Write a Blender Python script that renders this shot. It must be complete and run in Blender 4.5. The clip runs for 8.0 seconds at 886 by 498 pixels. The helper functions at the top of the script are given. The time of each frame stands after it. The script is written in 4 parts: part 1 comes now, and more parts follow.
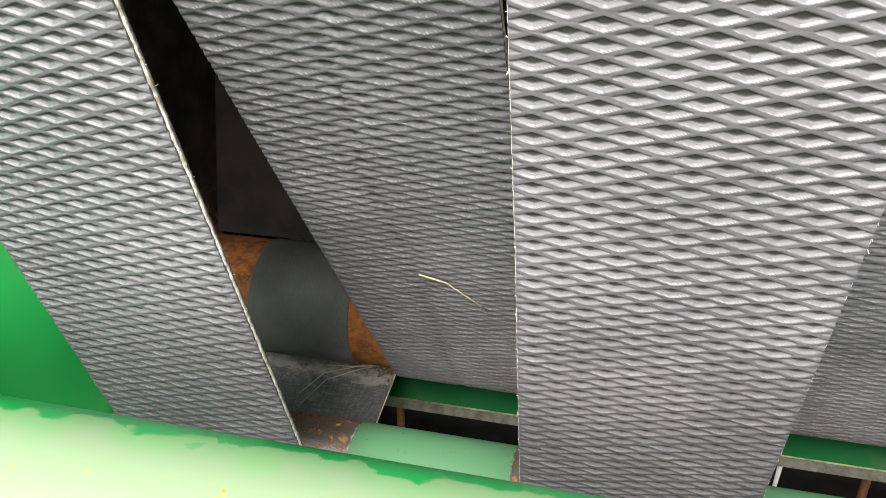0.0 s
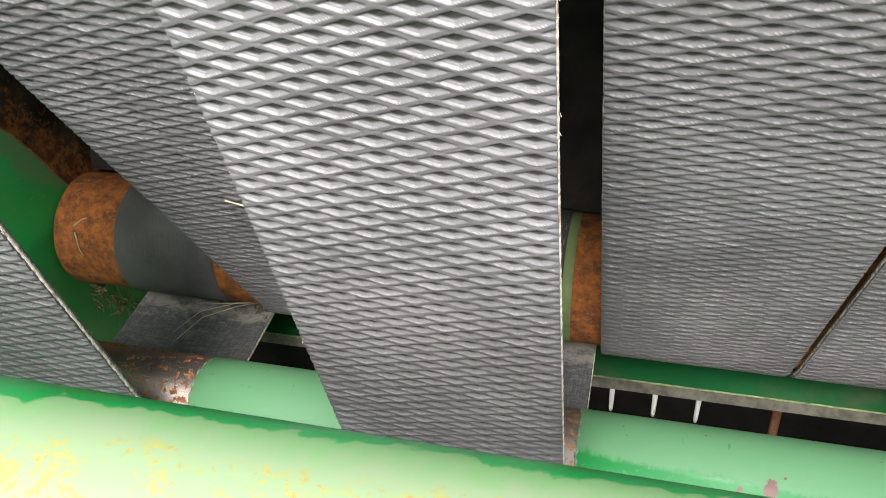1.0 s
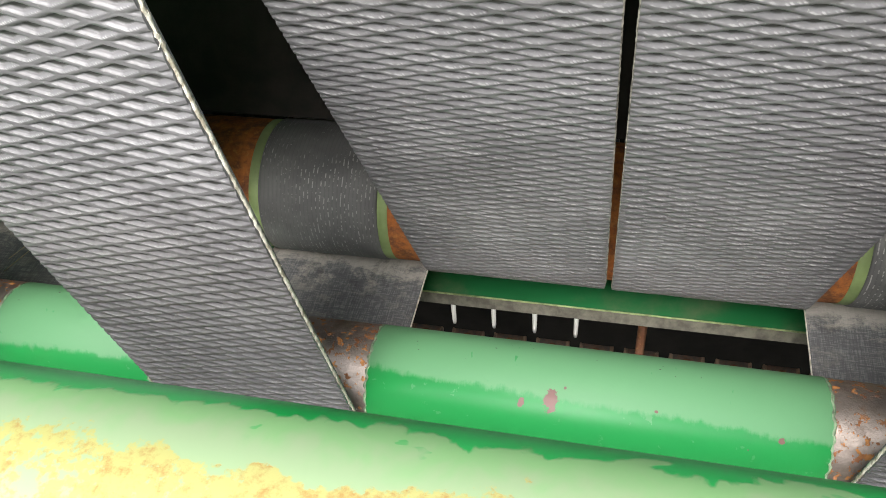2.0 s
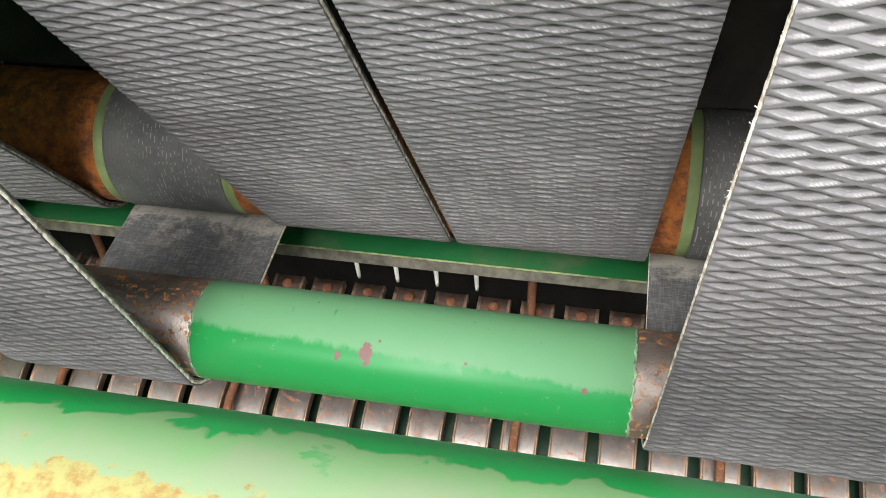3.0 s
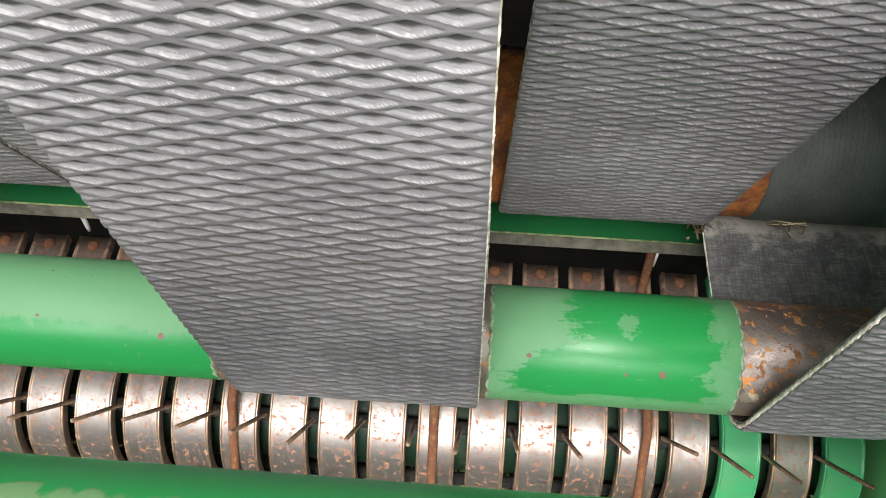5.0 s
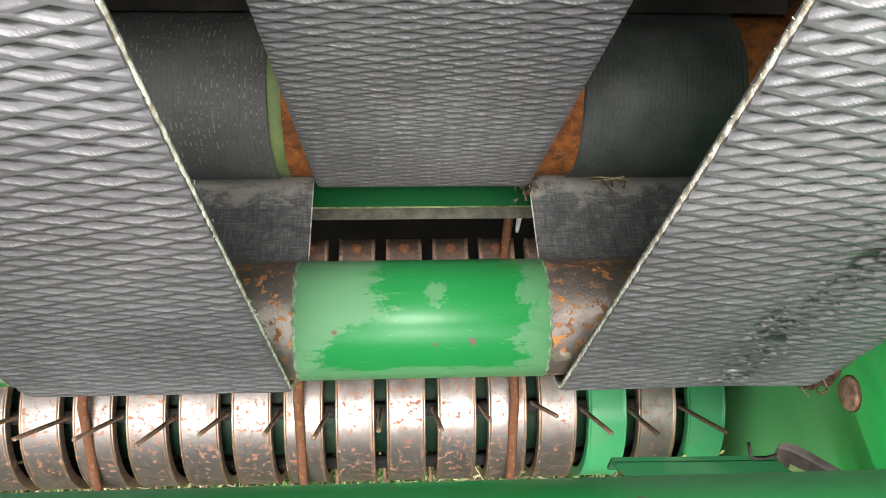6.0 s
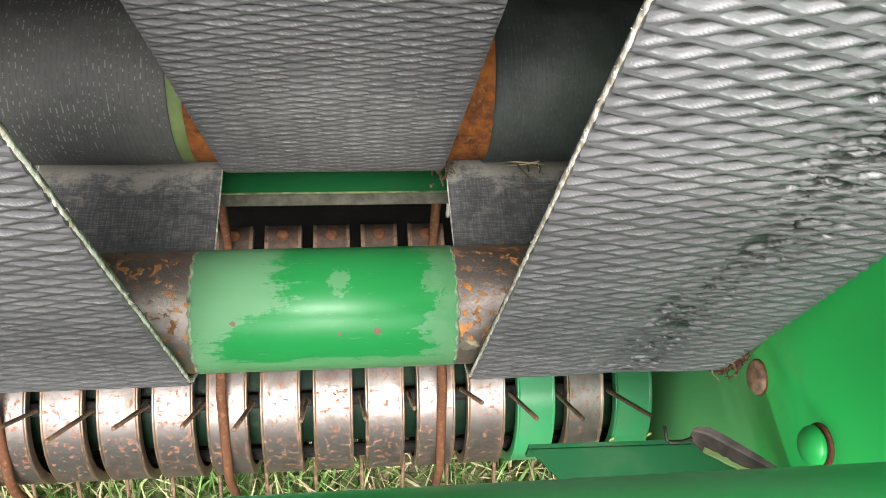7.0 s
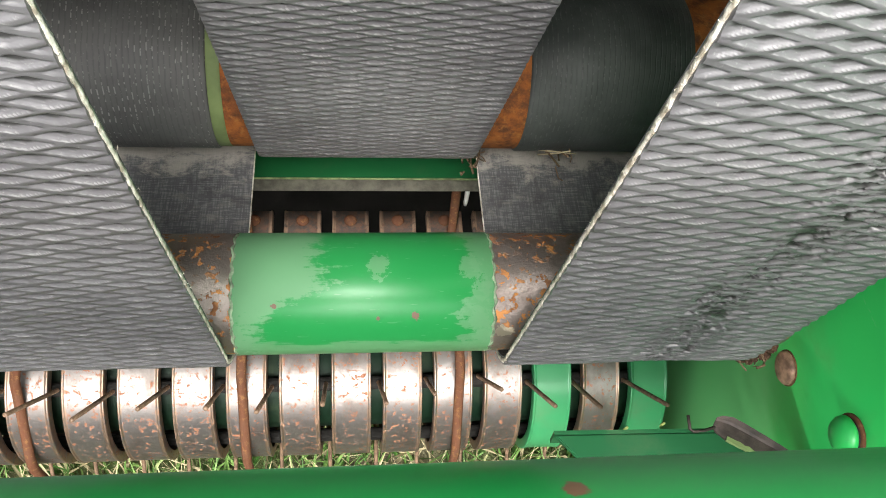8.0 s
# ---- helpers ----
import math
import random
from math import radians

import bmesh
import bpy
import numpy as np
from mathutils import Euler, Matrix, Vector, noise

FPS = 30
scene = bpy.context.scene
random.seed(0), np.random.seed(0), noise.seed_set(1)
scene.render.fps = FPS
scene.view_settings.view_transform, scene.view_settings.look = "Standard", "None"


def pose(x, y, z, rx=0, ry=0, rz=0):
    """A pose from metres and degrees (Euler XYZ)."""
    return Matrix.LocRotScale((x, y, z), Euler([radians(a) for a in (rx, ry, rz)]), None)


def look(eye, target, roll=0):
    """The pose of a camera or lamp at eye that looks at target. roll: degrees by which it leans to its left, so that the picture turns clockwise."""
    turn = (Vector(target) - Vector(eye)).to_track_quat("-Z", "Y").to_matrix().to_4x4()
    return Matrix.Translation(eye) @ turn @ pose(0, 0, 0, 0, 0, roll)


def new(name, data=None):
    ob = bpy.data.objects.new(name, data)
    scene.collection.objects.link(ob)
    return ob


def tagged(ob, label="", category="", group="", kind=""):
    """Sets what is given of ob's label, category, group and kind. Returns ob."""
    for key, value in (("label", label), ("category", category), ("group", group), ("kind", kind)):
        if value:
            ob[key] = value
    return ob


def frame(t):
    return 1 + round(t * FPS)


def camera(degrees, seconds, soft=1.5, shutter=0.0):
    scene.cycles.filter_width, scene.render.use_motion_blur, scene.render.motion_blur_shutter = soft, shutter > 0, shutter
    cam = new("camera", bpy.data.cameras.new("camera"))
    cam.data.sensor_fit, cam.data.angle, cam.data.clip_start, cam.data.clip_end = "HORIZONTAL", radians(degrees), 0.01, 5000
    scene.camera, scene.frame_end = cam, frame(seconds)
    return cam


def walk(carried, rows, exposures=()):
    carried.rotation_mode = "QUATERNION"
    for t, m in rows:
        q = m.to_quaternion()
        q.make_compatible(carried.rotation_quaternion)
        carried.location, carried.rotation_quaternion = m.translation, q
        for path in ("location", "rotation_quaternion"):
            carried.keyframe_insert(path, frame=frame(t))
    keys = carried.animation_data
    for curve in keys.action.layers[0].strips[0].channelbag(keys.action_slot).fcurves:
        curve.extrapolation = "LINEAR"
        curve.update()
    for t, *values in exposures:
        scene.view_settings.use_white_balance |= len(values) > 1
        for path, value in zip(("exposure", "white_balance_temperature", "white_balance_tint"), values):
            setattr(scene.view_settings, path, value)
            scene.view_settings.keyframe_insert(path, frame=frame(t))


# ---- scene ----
cam = camera(57.75, 8.0, 0.8)
# seconds and stops
EXPOSURES = [(0.0, 1.34), (1.0, 1.41), (2.2, 1.50), (4.0, 1.43), (5.0, 1.38), (7.0, 1.50), (8.0, 1.50)]
# seconds, eye, target, roll
PATH = [
    (0, (-0.0010, 0.1903, 1.2445), (-0.4368, 1.7883, 0.1237), -2.54),
    (0.5, (0.0779, 0.2353, 1.2231), (-0.3942, 1.7789, 0.0423), -4.55),
    (1, (0.1498, 0.2398, 1.2030), (-0.3123, 1.7554, -0.0174), -4.83),
    (1.5, (0.2214, 0.2575, 1.1871), (-0.2184, 1.7164, -0.1083), -4.91),
    (2, (0.3028, 0.2806, 1.1779), (-0.1002, 1.6864, -0.1864), -5.43),
    (2.2, (0.3403, 0.2866, 1.1790), (-0.0593, 1.6639, -0.2151), -5.49),
    (3.5, (0.4818, 0.3161, 1.1567), (0.1388, 1.6387, -0.3038), -5.04),
    (4, (0.5410, 0.3138, 1.1510), (0.2364, 1.6128, -0.3390), -4.11),
    (4.5, (0.6088, 0.3327, 1.1496), (0.3960, 1.6133, -0.3718), -1.96),
    (5, (0.6626, 0.3501, 1.1373), (0.5757, 1.6244, -0.4017), 0.55),
    (6.3, (0.7644, 0.3686, 1.1156), (0.9145, 1.5856, -0.4644), 4.58),
    (6.5, (0.7730, 0.3726, 1.1147), (0.9471, 1.5772, -0.4723), 5.67),
    (7, (0.7800, 0.3708, 1.1093), (1.0073, 1.5710, -0.4743), 7.40),
    (7.5, (0.7725, 0.3676, 1.1094), (1.0185, 1.5563, -0.4801), 8.40),
    (8, (0.7528, 0.3679, 1.1107), (0.9827, 1.5461, -0.4890), 8.61),
]
walk(cam, [(t, look(eye, target, roll)) for t, eye, target, roll in PATH], EXPOSURES)

# ---- light ----
world = bpy.data.worlds.new("sky")
scene.world = world
world.use_nodes = True
wn = world.node_tree.nodes
sky = wn.new("ShaderNodeTexSky")
sky.sky_type, sky.sun_disc = "NISHITA", False
sky.sun_elevation, sky.sun_rotation = radians(47), radians(184)
sky.dust_density, sky.air_density = 4.0, 1.2
veil = wn.new("ShaderNodeHueSaturation")  # thin cloud takes most of the blue
veil.inputs["Saturation"].default_value = 0.25
world.node_tree.links.new(sky.outputs[0], veil.inputs["Color"])
world.node_tree.links.new(veil.outputs[0], wn["Background"].inputs[0])
wn["Background"].inputs[1].default_value = 0.15
sun = new("sun", bpy.data.lights.new("sun", "SUN"))
sun.data.energy, sun.data.angle, sun.data.color = 1.7, radians(30), (1.0, 0.97, 0.92)
sun.matrix_world = look((0.11, -2.12, 3.53), (0.3, 0.6, 0.6))


# ---- plan: y and z of the axes, metres ----
R1, R1_RADIUS = (0.6858, 0.6270), 0.0429
R2, R2_RADIUS = (0.8855, 0.6635), 0.0665
SLEEVE_RADIUS = 0.0683
UPPER_RADIUS = 0.070
BACK = (1.22, 1.32)
PICKUP, BAND_RADIUS = (0.900, 0.099), 0.110
WALL_LEFT, WALL_RIGHT = -0.488, 1.076
THICK, TREAD, CARCASS = 0.0043, 0.0027, 0.0020


# ---- materials ----
class Nodes:
    """A short way to write node materials."""

    def __init__(self, name, rough=0.6, metal=0.0, spec=0.5):
        self.mat = bpy.data.materials.new(name)
        self.mat.use_nodes = True
        self.tree = self.mat.node_tree
        self.shader = self.tree.nodes["Principled BSDF"]
        self.shader.inputs["Roughness"].default_value = rough
        self.shader.inputs["Metallic"].default_value = metal
        self.shader.inputs["Specular IOR Level"].default_value = spec
        self.coord = self.tree.nodes.new("ShaderNodeTexCoord").outputs["Object"]

    def put(self, socket, value):
        if isinstance(value, bpy.types.NodeSocket):
            self.tree.links.new(value, socket)
        elif isinstance(value, tuple) and len(value) == 3 and socket.type == "RGBA":
            socket.default_value = (*value, 1)
        else:
            socket.default_value = value

    def scaled(self, x, y, z, shift=False):
        node = self.tree.nodes.new("ShaderNodeMapping")
        node.inputs["Scale"].default_value = (x, y, z)
        self.put(node.inputs["Vector"], self.coord)
        if shift:
            info = self.tree.nodes.new("ShaderNodeObjectInfo")
            self.put(node.inputs["Location"], self.math("MULTIPLY", info.outputs["Random"], 37.0))
        return node.outputs[0]

    def noise(self, scale, vector=None, detail=4.0, rough=0.6, warp=0.0):
        node = self.tree.nodes.new("ShaderNodeTexNoise")
        self.put(node.inputs["Vector"], vector or self.coord)
        for key, value in (("Scale", scale), ("Detail", detail), ("Roughness", rough), ("Distortion", warp)):
            node.inputs[key].default_value = value
        return node.outputs[0]

    def math(self, what, a, b=0.0, c=0.0):
        node = self.tree.nodes.new("ShaderNodeMath")
        node.operation = what
        for socket, value in zip(node.inputs, (a, b, c)):
            self.put(socket, value)
        return node.outputs[0]

    def axis(self, n):
        node = self.tree.nodes.new("ShaderNodeSeparateXYZ")
        self.put(node.inputs[0], self.coord)
        return node.outputs[n]

    def step(self, value, low, high, to=(0.0, 1.0)):
        node = self.tree.nodes.new("ShaderNodeMapRange")
        node.interpolation_type = "SMOOTHSTEP"
        for socket, v in zip(node.inputs, (value, low, high, *to)):
            self.put(socket, v)
        return node.outputs[0]

    def mix(self, factor, a, b):
        node = self.tree.nodes.new("ShaderNodeMix")
        node.data_type = "RGBA"
        self.put(node.inputs[0], factor)
        self.put(node.inputs[6], a)
        self.put(node.inputs[7], b)
        return node.outputs[2]

    def done(self, colour, rough=None, metal=None, bump=None, strength=0.4, depth=0.001):
        self.put(self.shader.inputs["Base Color"], colour)
        if rough is not None:
            self.put(self.shader.inputs["Roughness"], rough)
        if metal is not None:
            self.put(self.shader.inputs["Metallic"], metal)
        if bump is not None:
            node = self.tree.nodes.new("ShaderNodeBump")
            node.inputs["Strength"].default_value, node.inputs["Distance"].default_value = strength, depth
            self.put(node.inputs["Height"], bump)
            self.put(self.shader.inputs["Normal"], node.outputs[0])
        return self.mat


GREEN, FADED, PALE, YELLOW = (0.020, 0.27, 0.066), (0.135, 0.335, 0.16), (0.24, 0.335, 0.19), (0.38, 0.325, 0.10)
RUST, DARK_RUST = (0.40, 0.13, 0.03), (0.13, 0.05, 0.025)


def rubber(name, tone):
    """Rib tops scuffed grey; rubber between them darker, its shade put into the colour."""
    n = Nodes(name, 0.38, spec=0.7)
    dust = n.step(n.noise(9, n.scaled(1, 1, 1, True), 5), 0.35, 0.7)
    fine = n.noise(520, detail=3)
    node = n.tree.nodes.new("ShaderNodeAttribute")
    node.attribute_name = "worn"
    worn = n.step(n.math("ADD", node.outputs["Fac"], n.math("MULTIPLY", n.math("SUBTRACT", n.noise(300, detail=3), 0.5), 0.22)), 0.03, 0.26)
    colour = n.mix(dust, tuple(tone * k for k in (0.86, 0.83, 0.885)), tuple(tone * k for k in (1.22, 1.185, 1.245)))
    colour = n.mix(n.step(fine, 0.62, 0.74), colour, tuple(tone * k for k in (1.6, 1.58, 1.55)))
    # low tread: clean rubber, with the shade of the recesses painted in
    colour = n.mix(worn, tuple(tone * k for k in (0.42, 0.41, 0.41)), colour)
    # below the floor, the shade of torn cracks is painted darker still
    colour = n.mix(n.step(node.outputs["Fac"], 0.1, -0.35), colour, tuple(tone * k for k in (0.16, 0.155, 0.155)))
    # pale lips: scuffs, with the glint of the rib edges painted in
    lip = n.tree.nodes.new("ShaderNodeAttribute")
    lip.attribute_name = "scuffed"
    broken = n.step(n.noise(1, n.scaled(90, 120, 120, True), 3, 0.6), 0.30, 0.60)
    scuff = n.math("MULTIPLY", n.step(lip.outputs["Fac"], 0.10, 0.60), broken)
    colour = n.mix(n.math("MULTIPLY", scuff, 0.52), colour, tuple(tone * k for k in (3.0, 2.95, 2.95)))
    return n.done(colour, n.step(n.noise(60, detail=4), 0.3, 0.7, (0.30, 0.42)), bump=n.noise(900, detail=2), strength=0.12, depth=0.0004)


def fabric(name):
    """Woven inner face: dark threads, pale dust where the belt lay folded on the rear roller."""
    n = Nodes(name, 0.8, spec=0.35)
    weave = n.math("MULTIPLY", n.noise(1, n.scaled(900, 60, 60), 2), n.noise(1, n.scaled(80, 900, 900), 2))
    threads = n.step(n.noise(1, n.scaled(110, 900, 900), 2), 0.60, 0.70)
    patch = n.noise(60, n.scaled(0.7, 1, 1, True), 8, 0.75, 0.3)
    band = n.step(n.math("ADD", n.axis(1), n.math("MULTIPLY", n.math("SUBTRACT", patch, 0.5), 0.15)), 0.140, 0.168)
    colour = n.mix(n.step(weave, 0.2, 0.4), (0.105, 0.105, 0.110), (0.205, 0.204, 0.203))
    colour = n.mix(n.math("MULTIPLY", threads, 0.35), colour, (0.30, 0.29, 0.27))
    colour = n.mix(n.math("MULTIPLY", n.step(patch, 0.50, 0.66), 0.35), colour, (0.33, 0.30, 0.26))
    colour = n.mix(n.math("MULTIPLY", band, 0.65), colour, (0.42, 0.385, 0.335))
    smudge = n.step(n.noise(24, n.scaled(1, 1, 1, True), 7, 0.72, 0.6), 0.52, 0.66)
    return n.done(n.mix(n.math("MULTIPLY", smudge, 0.48), colour, (0.040, 0.039, 0.038)), bump=weave, strength=0.5)


def cord(name, low=(0.42, 0.36, 0.28), high=(0.86, 0.80, 0.72)):
    n = Nodes(name, 0.9, spec=0.2)
    return n.done(n.mix(n.step(n.noise(160, detail=5), 0.35, 0.6), low, high), bump=n.noise(700), strength=0.8)


def sleeve_rubber(name, scuffs, low, high):
    """Black rubber with rows of short pale scuffs that run round it."""
    n = Nodes(name, 0.55, spec=0.35)
    row = n.math("ABSOLUTE", n.math("SUBTRACT", n.math("FRACT", n.math("ADD", n.math("DIVIDE", n.axis(0), 0.0041), n.math("MULTIPLY", n.noise(22, detail=2), 1.4))), 0.5))
    row = n.step(row, 0.17, 0.07)
    dash = n.math("MULTIPLY", row, n.step(n.noise(1, n.scaled(160, 210, 210), 2), 0.52, 0.58))
    dash = n.math("MULTIPLY", dash, n.step(n.noise(17, n.scaled(1, 1, 1, True), 3), 0.32, 0.56))
    dots = n.step(n.noise(340, detail=2), 0.70, 0.73)
    colour = n.mix(n.step(n.noise(14, n.scaled(1, 1, 1, True), 5), 0.3, 0.7), low, high)
    colour = n.mix(n.math("MULTIPLY", row, 0.25), colour, (0.055, 0.056, 0.058))
    colour = n.mix(n.math("MULTIPLY", dash, scuffs), colour, (0.42, 0.41, 0.39))
    return n.done(n.mix(n.math("MULTIPLY", dots, scuffs * 0.7), colour, (0.42, 0.42, 0.40)), bump=n.math("MULTIPLY", row, -1.0), strength=0.3)


def rust(name, bright=RUST):
    n = Nodes(name, 0.85, spec=0.25)
    a = n.step(n.noise(70, n.scaled(1, 1, 1, True), 8, 0.7), 0.35, 0.65)
    colour = n.mix(a, DARK_RUST, bright)
    return n.done(n.mix(n.math("MULTIPLY", n.step(n.noise(150, n.scaled(1, 1, 1, True), 6, 0.7), 0.50, 0.72), 0.8), colour, tuple(0.6 * c + 0.4 * o for c, o in zip(bright, (0.55, 0.30, 0.09)))), bump=n.noise(300, detail=6), strength=0.6)


def flake(n, around, ragged, x, turn, size, stretch=1.0):
    """1 inside one flaked spot of a roller's paint, at x along it and turn round it."""
    dx = n.math("SUBTRACT", n.axis(0), x)
    da = n.math("MULTIPLY", n.math("SUBTRACT", around, turn), R1_RADIUS / stretch)
    d = n.math("SQRT", n.math("ADD", n.math("MULTIPLY", dx, dx), n.math("MULTIPLY", da, da)))
    d = n.math("ADD", d, n.math("MULTIPLY", n.math("SUBTRACT", ragged, 0.5), size * 3.2))
    return n.step(d, size, size * 0.85)


def worn_steel(name):
    """Bare rolled steel with brown film and scattered orange pits."""
    n = Nodes(name, 0.45, 0.6)
    film = n.step(n.noise(16, n.scaled(1, 1, 1, True), 6, 0.65), 0.46, 0.72)
    pits = n.math("MULTIPLY", n.step(n.noise(170, n.scaled(1, 1, 1, True), 4, 0.6), 0.55, 0.58), n.step(n.noise(26, n.scaled(1, 1, 1, True), 3), 0.34, 0.48))
    colour = n.mix(film, (0.37, 0.315, 0.28), (0.15, 0.112, 0.092))
    colour = n.mix(n.math("MULTIPLY", pits, 0.9), colour, n.mix(n.step(n.noise(60), 0.4, 0.6), (0.30, 0.11, 0.035), (0.62, 0.25, 0.06)))
    around = n.math("ARCTAN2", n.math("MULTIPLY", n.axis(1), -1.0), n.axis(2))
    # one worn spot, its sheen painted as a pale patch
    colour = n.mix(n.math("MULTIPLY", flake(n, around, n.noise(120, detail=3), 0.5535, 1.30, 0.0058), 0.8), colour, (0.62, 0.56, 0.42))
    rough = n.math("ADD", n.step(film, 0.0, 1.0, (0.40, 0.58)), n.math("MULTIPLY", pits, 0.4))
    return n.done(colour, rough, n.math("SUBTRACT", 0.85, n.math("MULTIPLY", n.math("MAXIMUM", pits, n.math("MULTIPLY", film, 0.4)), 0.85)), bump=n.math("ADD", pits, n.noise(500)), strength=0.35)


def band_steel(name):
    """Polished stripper steel, rust-freckled."""
    n = Nodes(name, 0.3, 0.8)
    freckle = n.step(n.noise(150, n.scaled(1, 1, 1, True), 6, 0.68), 0.54, 0.63)
    film = n.step(n.noise(20, n.scaled(1.5, 1, 1, True), 5), 0.4, 0.75)
    colour = n.mix(film, (0.275, 0.254, 0.243), (0.155, 0.128, 0.112))
    colour = n.mix(freckle, colour, (0.30, 0.12, 0.06))
    tail = n.math("ADD", n.axis(1), n.math("MULTIPLY", n.math("SUBTRACT", n.noise(45, n.scaled(1, 1, 1, True), 5), 0.5), 0.05))
    tail = n.step(tail, 0.085, 0.115)
    colour = n.mix(n.math("MULTIPLY", tail, 0.9), colour, n.mix(n.step(n.noise(110, n.scaled(1, 1, 1, True), 5, 0.7), 0.4, 0.62), (0.085, 0.066, 0.055), (0.18, 0.095, 0.06)))
    freckle = n.math("MAXIMUM", freckle, n.math("MULTIPLY", tail, 0.8))
    rim = n.math("MULTIPLY", n.step(n.math("ABSOLUTE", n.axis(0)), 0.0188, 0.0206), n.step(n.noise(90, n.scaled(1, 1, 1, True), 4), 0.35, 0.55))
    colour = n.mix(n.math("MULTIPLY", rim, 0.7), colour, (0.42, 0.27, 0.18))
    return n.done(colour, n.math("ADD", 0.40, n.math("MULTIPLY", n.math("MAXIMUM", freckle, n.math("MULTIPLY", film, 0.4)), 0.4)), n.math("SUBTRACT", 0.85, n.math("MULTIPLY", freckle, 0.8)), bump=n.noise(200), strength=0.15)


def green_paint(name, colour=GREEN, rough=0.32, dirt=0.35):
    n = Nodes(name, rough, spec=0.5)
    grime = n.step(n.noise(13, detail=8, rough=0.68), 0.50, 0.80)
    base = n.mix(n.step(n.noise(4, detail=3), 0.3, 0.7), tuple(c * 0.9 for c in colour), tuple(c * 1.12 for c in colour))
    base = n.mix(n.math("MULTIPLY", grime, dirt), base, (0.15, 0.19, 0.10))
    return n.done(base, n.math("ADD", rough, n.math("MULTIPLY", grime, 0.3)), bump=n.noise(60, detail=5), strength=0.06)


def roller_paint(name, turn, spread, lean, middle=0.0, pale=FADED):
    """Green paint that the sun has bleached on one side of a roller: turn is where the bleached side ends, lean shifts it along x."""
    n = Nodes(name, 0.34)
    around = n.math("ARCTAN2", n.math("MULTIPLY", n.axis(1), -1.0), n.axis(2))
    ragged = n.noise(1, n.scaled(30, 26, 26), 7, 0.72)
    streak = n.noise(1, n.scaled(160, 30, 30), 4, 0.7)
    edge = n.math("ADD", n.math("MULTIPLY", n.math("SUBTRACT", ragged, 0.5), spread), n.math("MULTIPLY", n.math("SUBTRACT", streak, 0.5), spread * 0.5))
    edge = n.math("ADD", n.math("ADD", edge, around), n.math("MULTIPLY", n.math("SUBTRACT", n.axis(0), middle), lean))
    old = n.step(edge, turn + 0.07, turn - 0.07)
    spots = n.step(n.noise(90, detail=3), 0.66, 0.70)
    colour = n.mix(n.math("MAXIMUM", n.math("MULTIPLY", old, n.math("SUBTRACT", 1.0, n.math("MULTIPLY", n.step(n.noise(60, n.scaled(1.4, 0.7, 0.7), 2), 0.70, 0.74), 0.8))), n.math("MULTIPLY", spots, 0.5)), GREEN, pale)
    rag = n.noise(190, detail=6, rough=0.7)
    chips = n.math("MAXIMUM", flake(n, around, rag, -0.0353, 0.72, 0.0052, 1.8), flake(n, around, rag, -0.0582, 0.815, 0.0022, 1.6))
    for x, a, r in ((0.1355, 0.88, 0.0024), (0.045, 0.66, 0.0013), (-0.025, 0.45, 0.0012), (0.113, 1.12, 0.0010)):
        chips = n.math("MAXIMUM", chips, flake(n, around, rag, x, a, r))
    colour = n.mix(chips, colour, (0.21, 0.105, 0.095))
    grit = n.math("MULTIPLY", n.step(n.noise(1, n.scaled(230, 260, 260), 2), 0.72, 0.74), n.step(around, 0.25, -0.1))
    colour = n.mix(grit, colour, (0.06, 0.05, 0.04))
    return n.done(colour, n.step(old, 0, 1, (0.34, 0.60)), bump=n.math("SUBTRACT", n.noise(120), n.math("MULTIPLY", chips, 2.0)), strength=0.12)


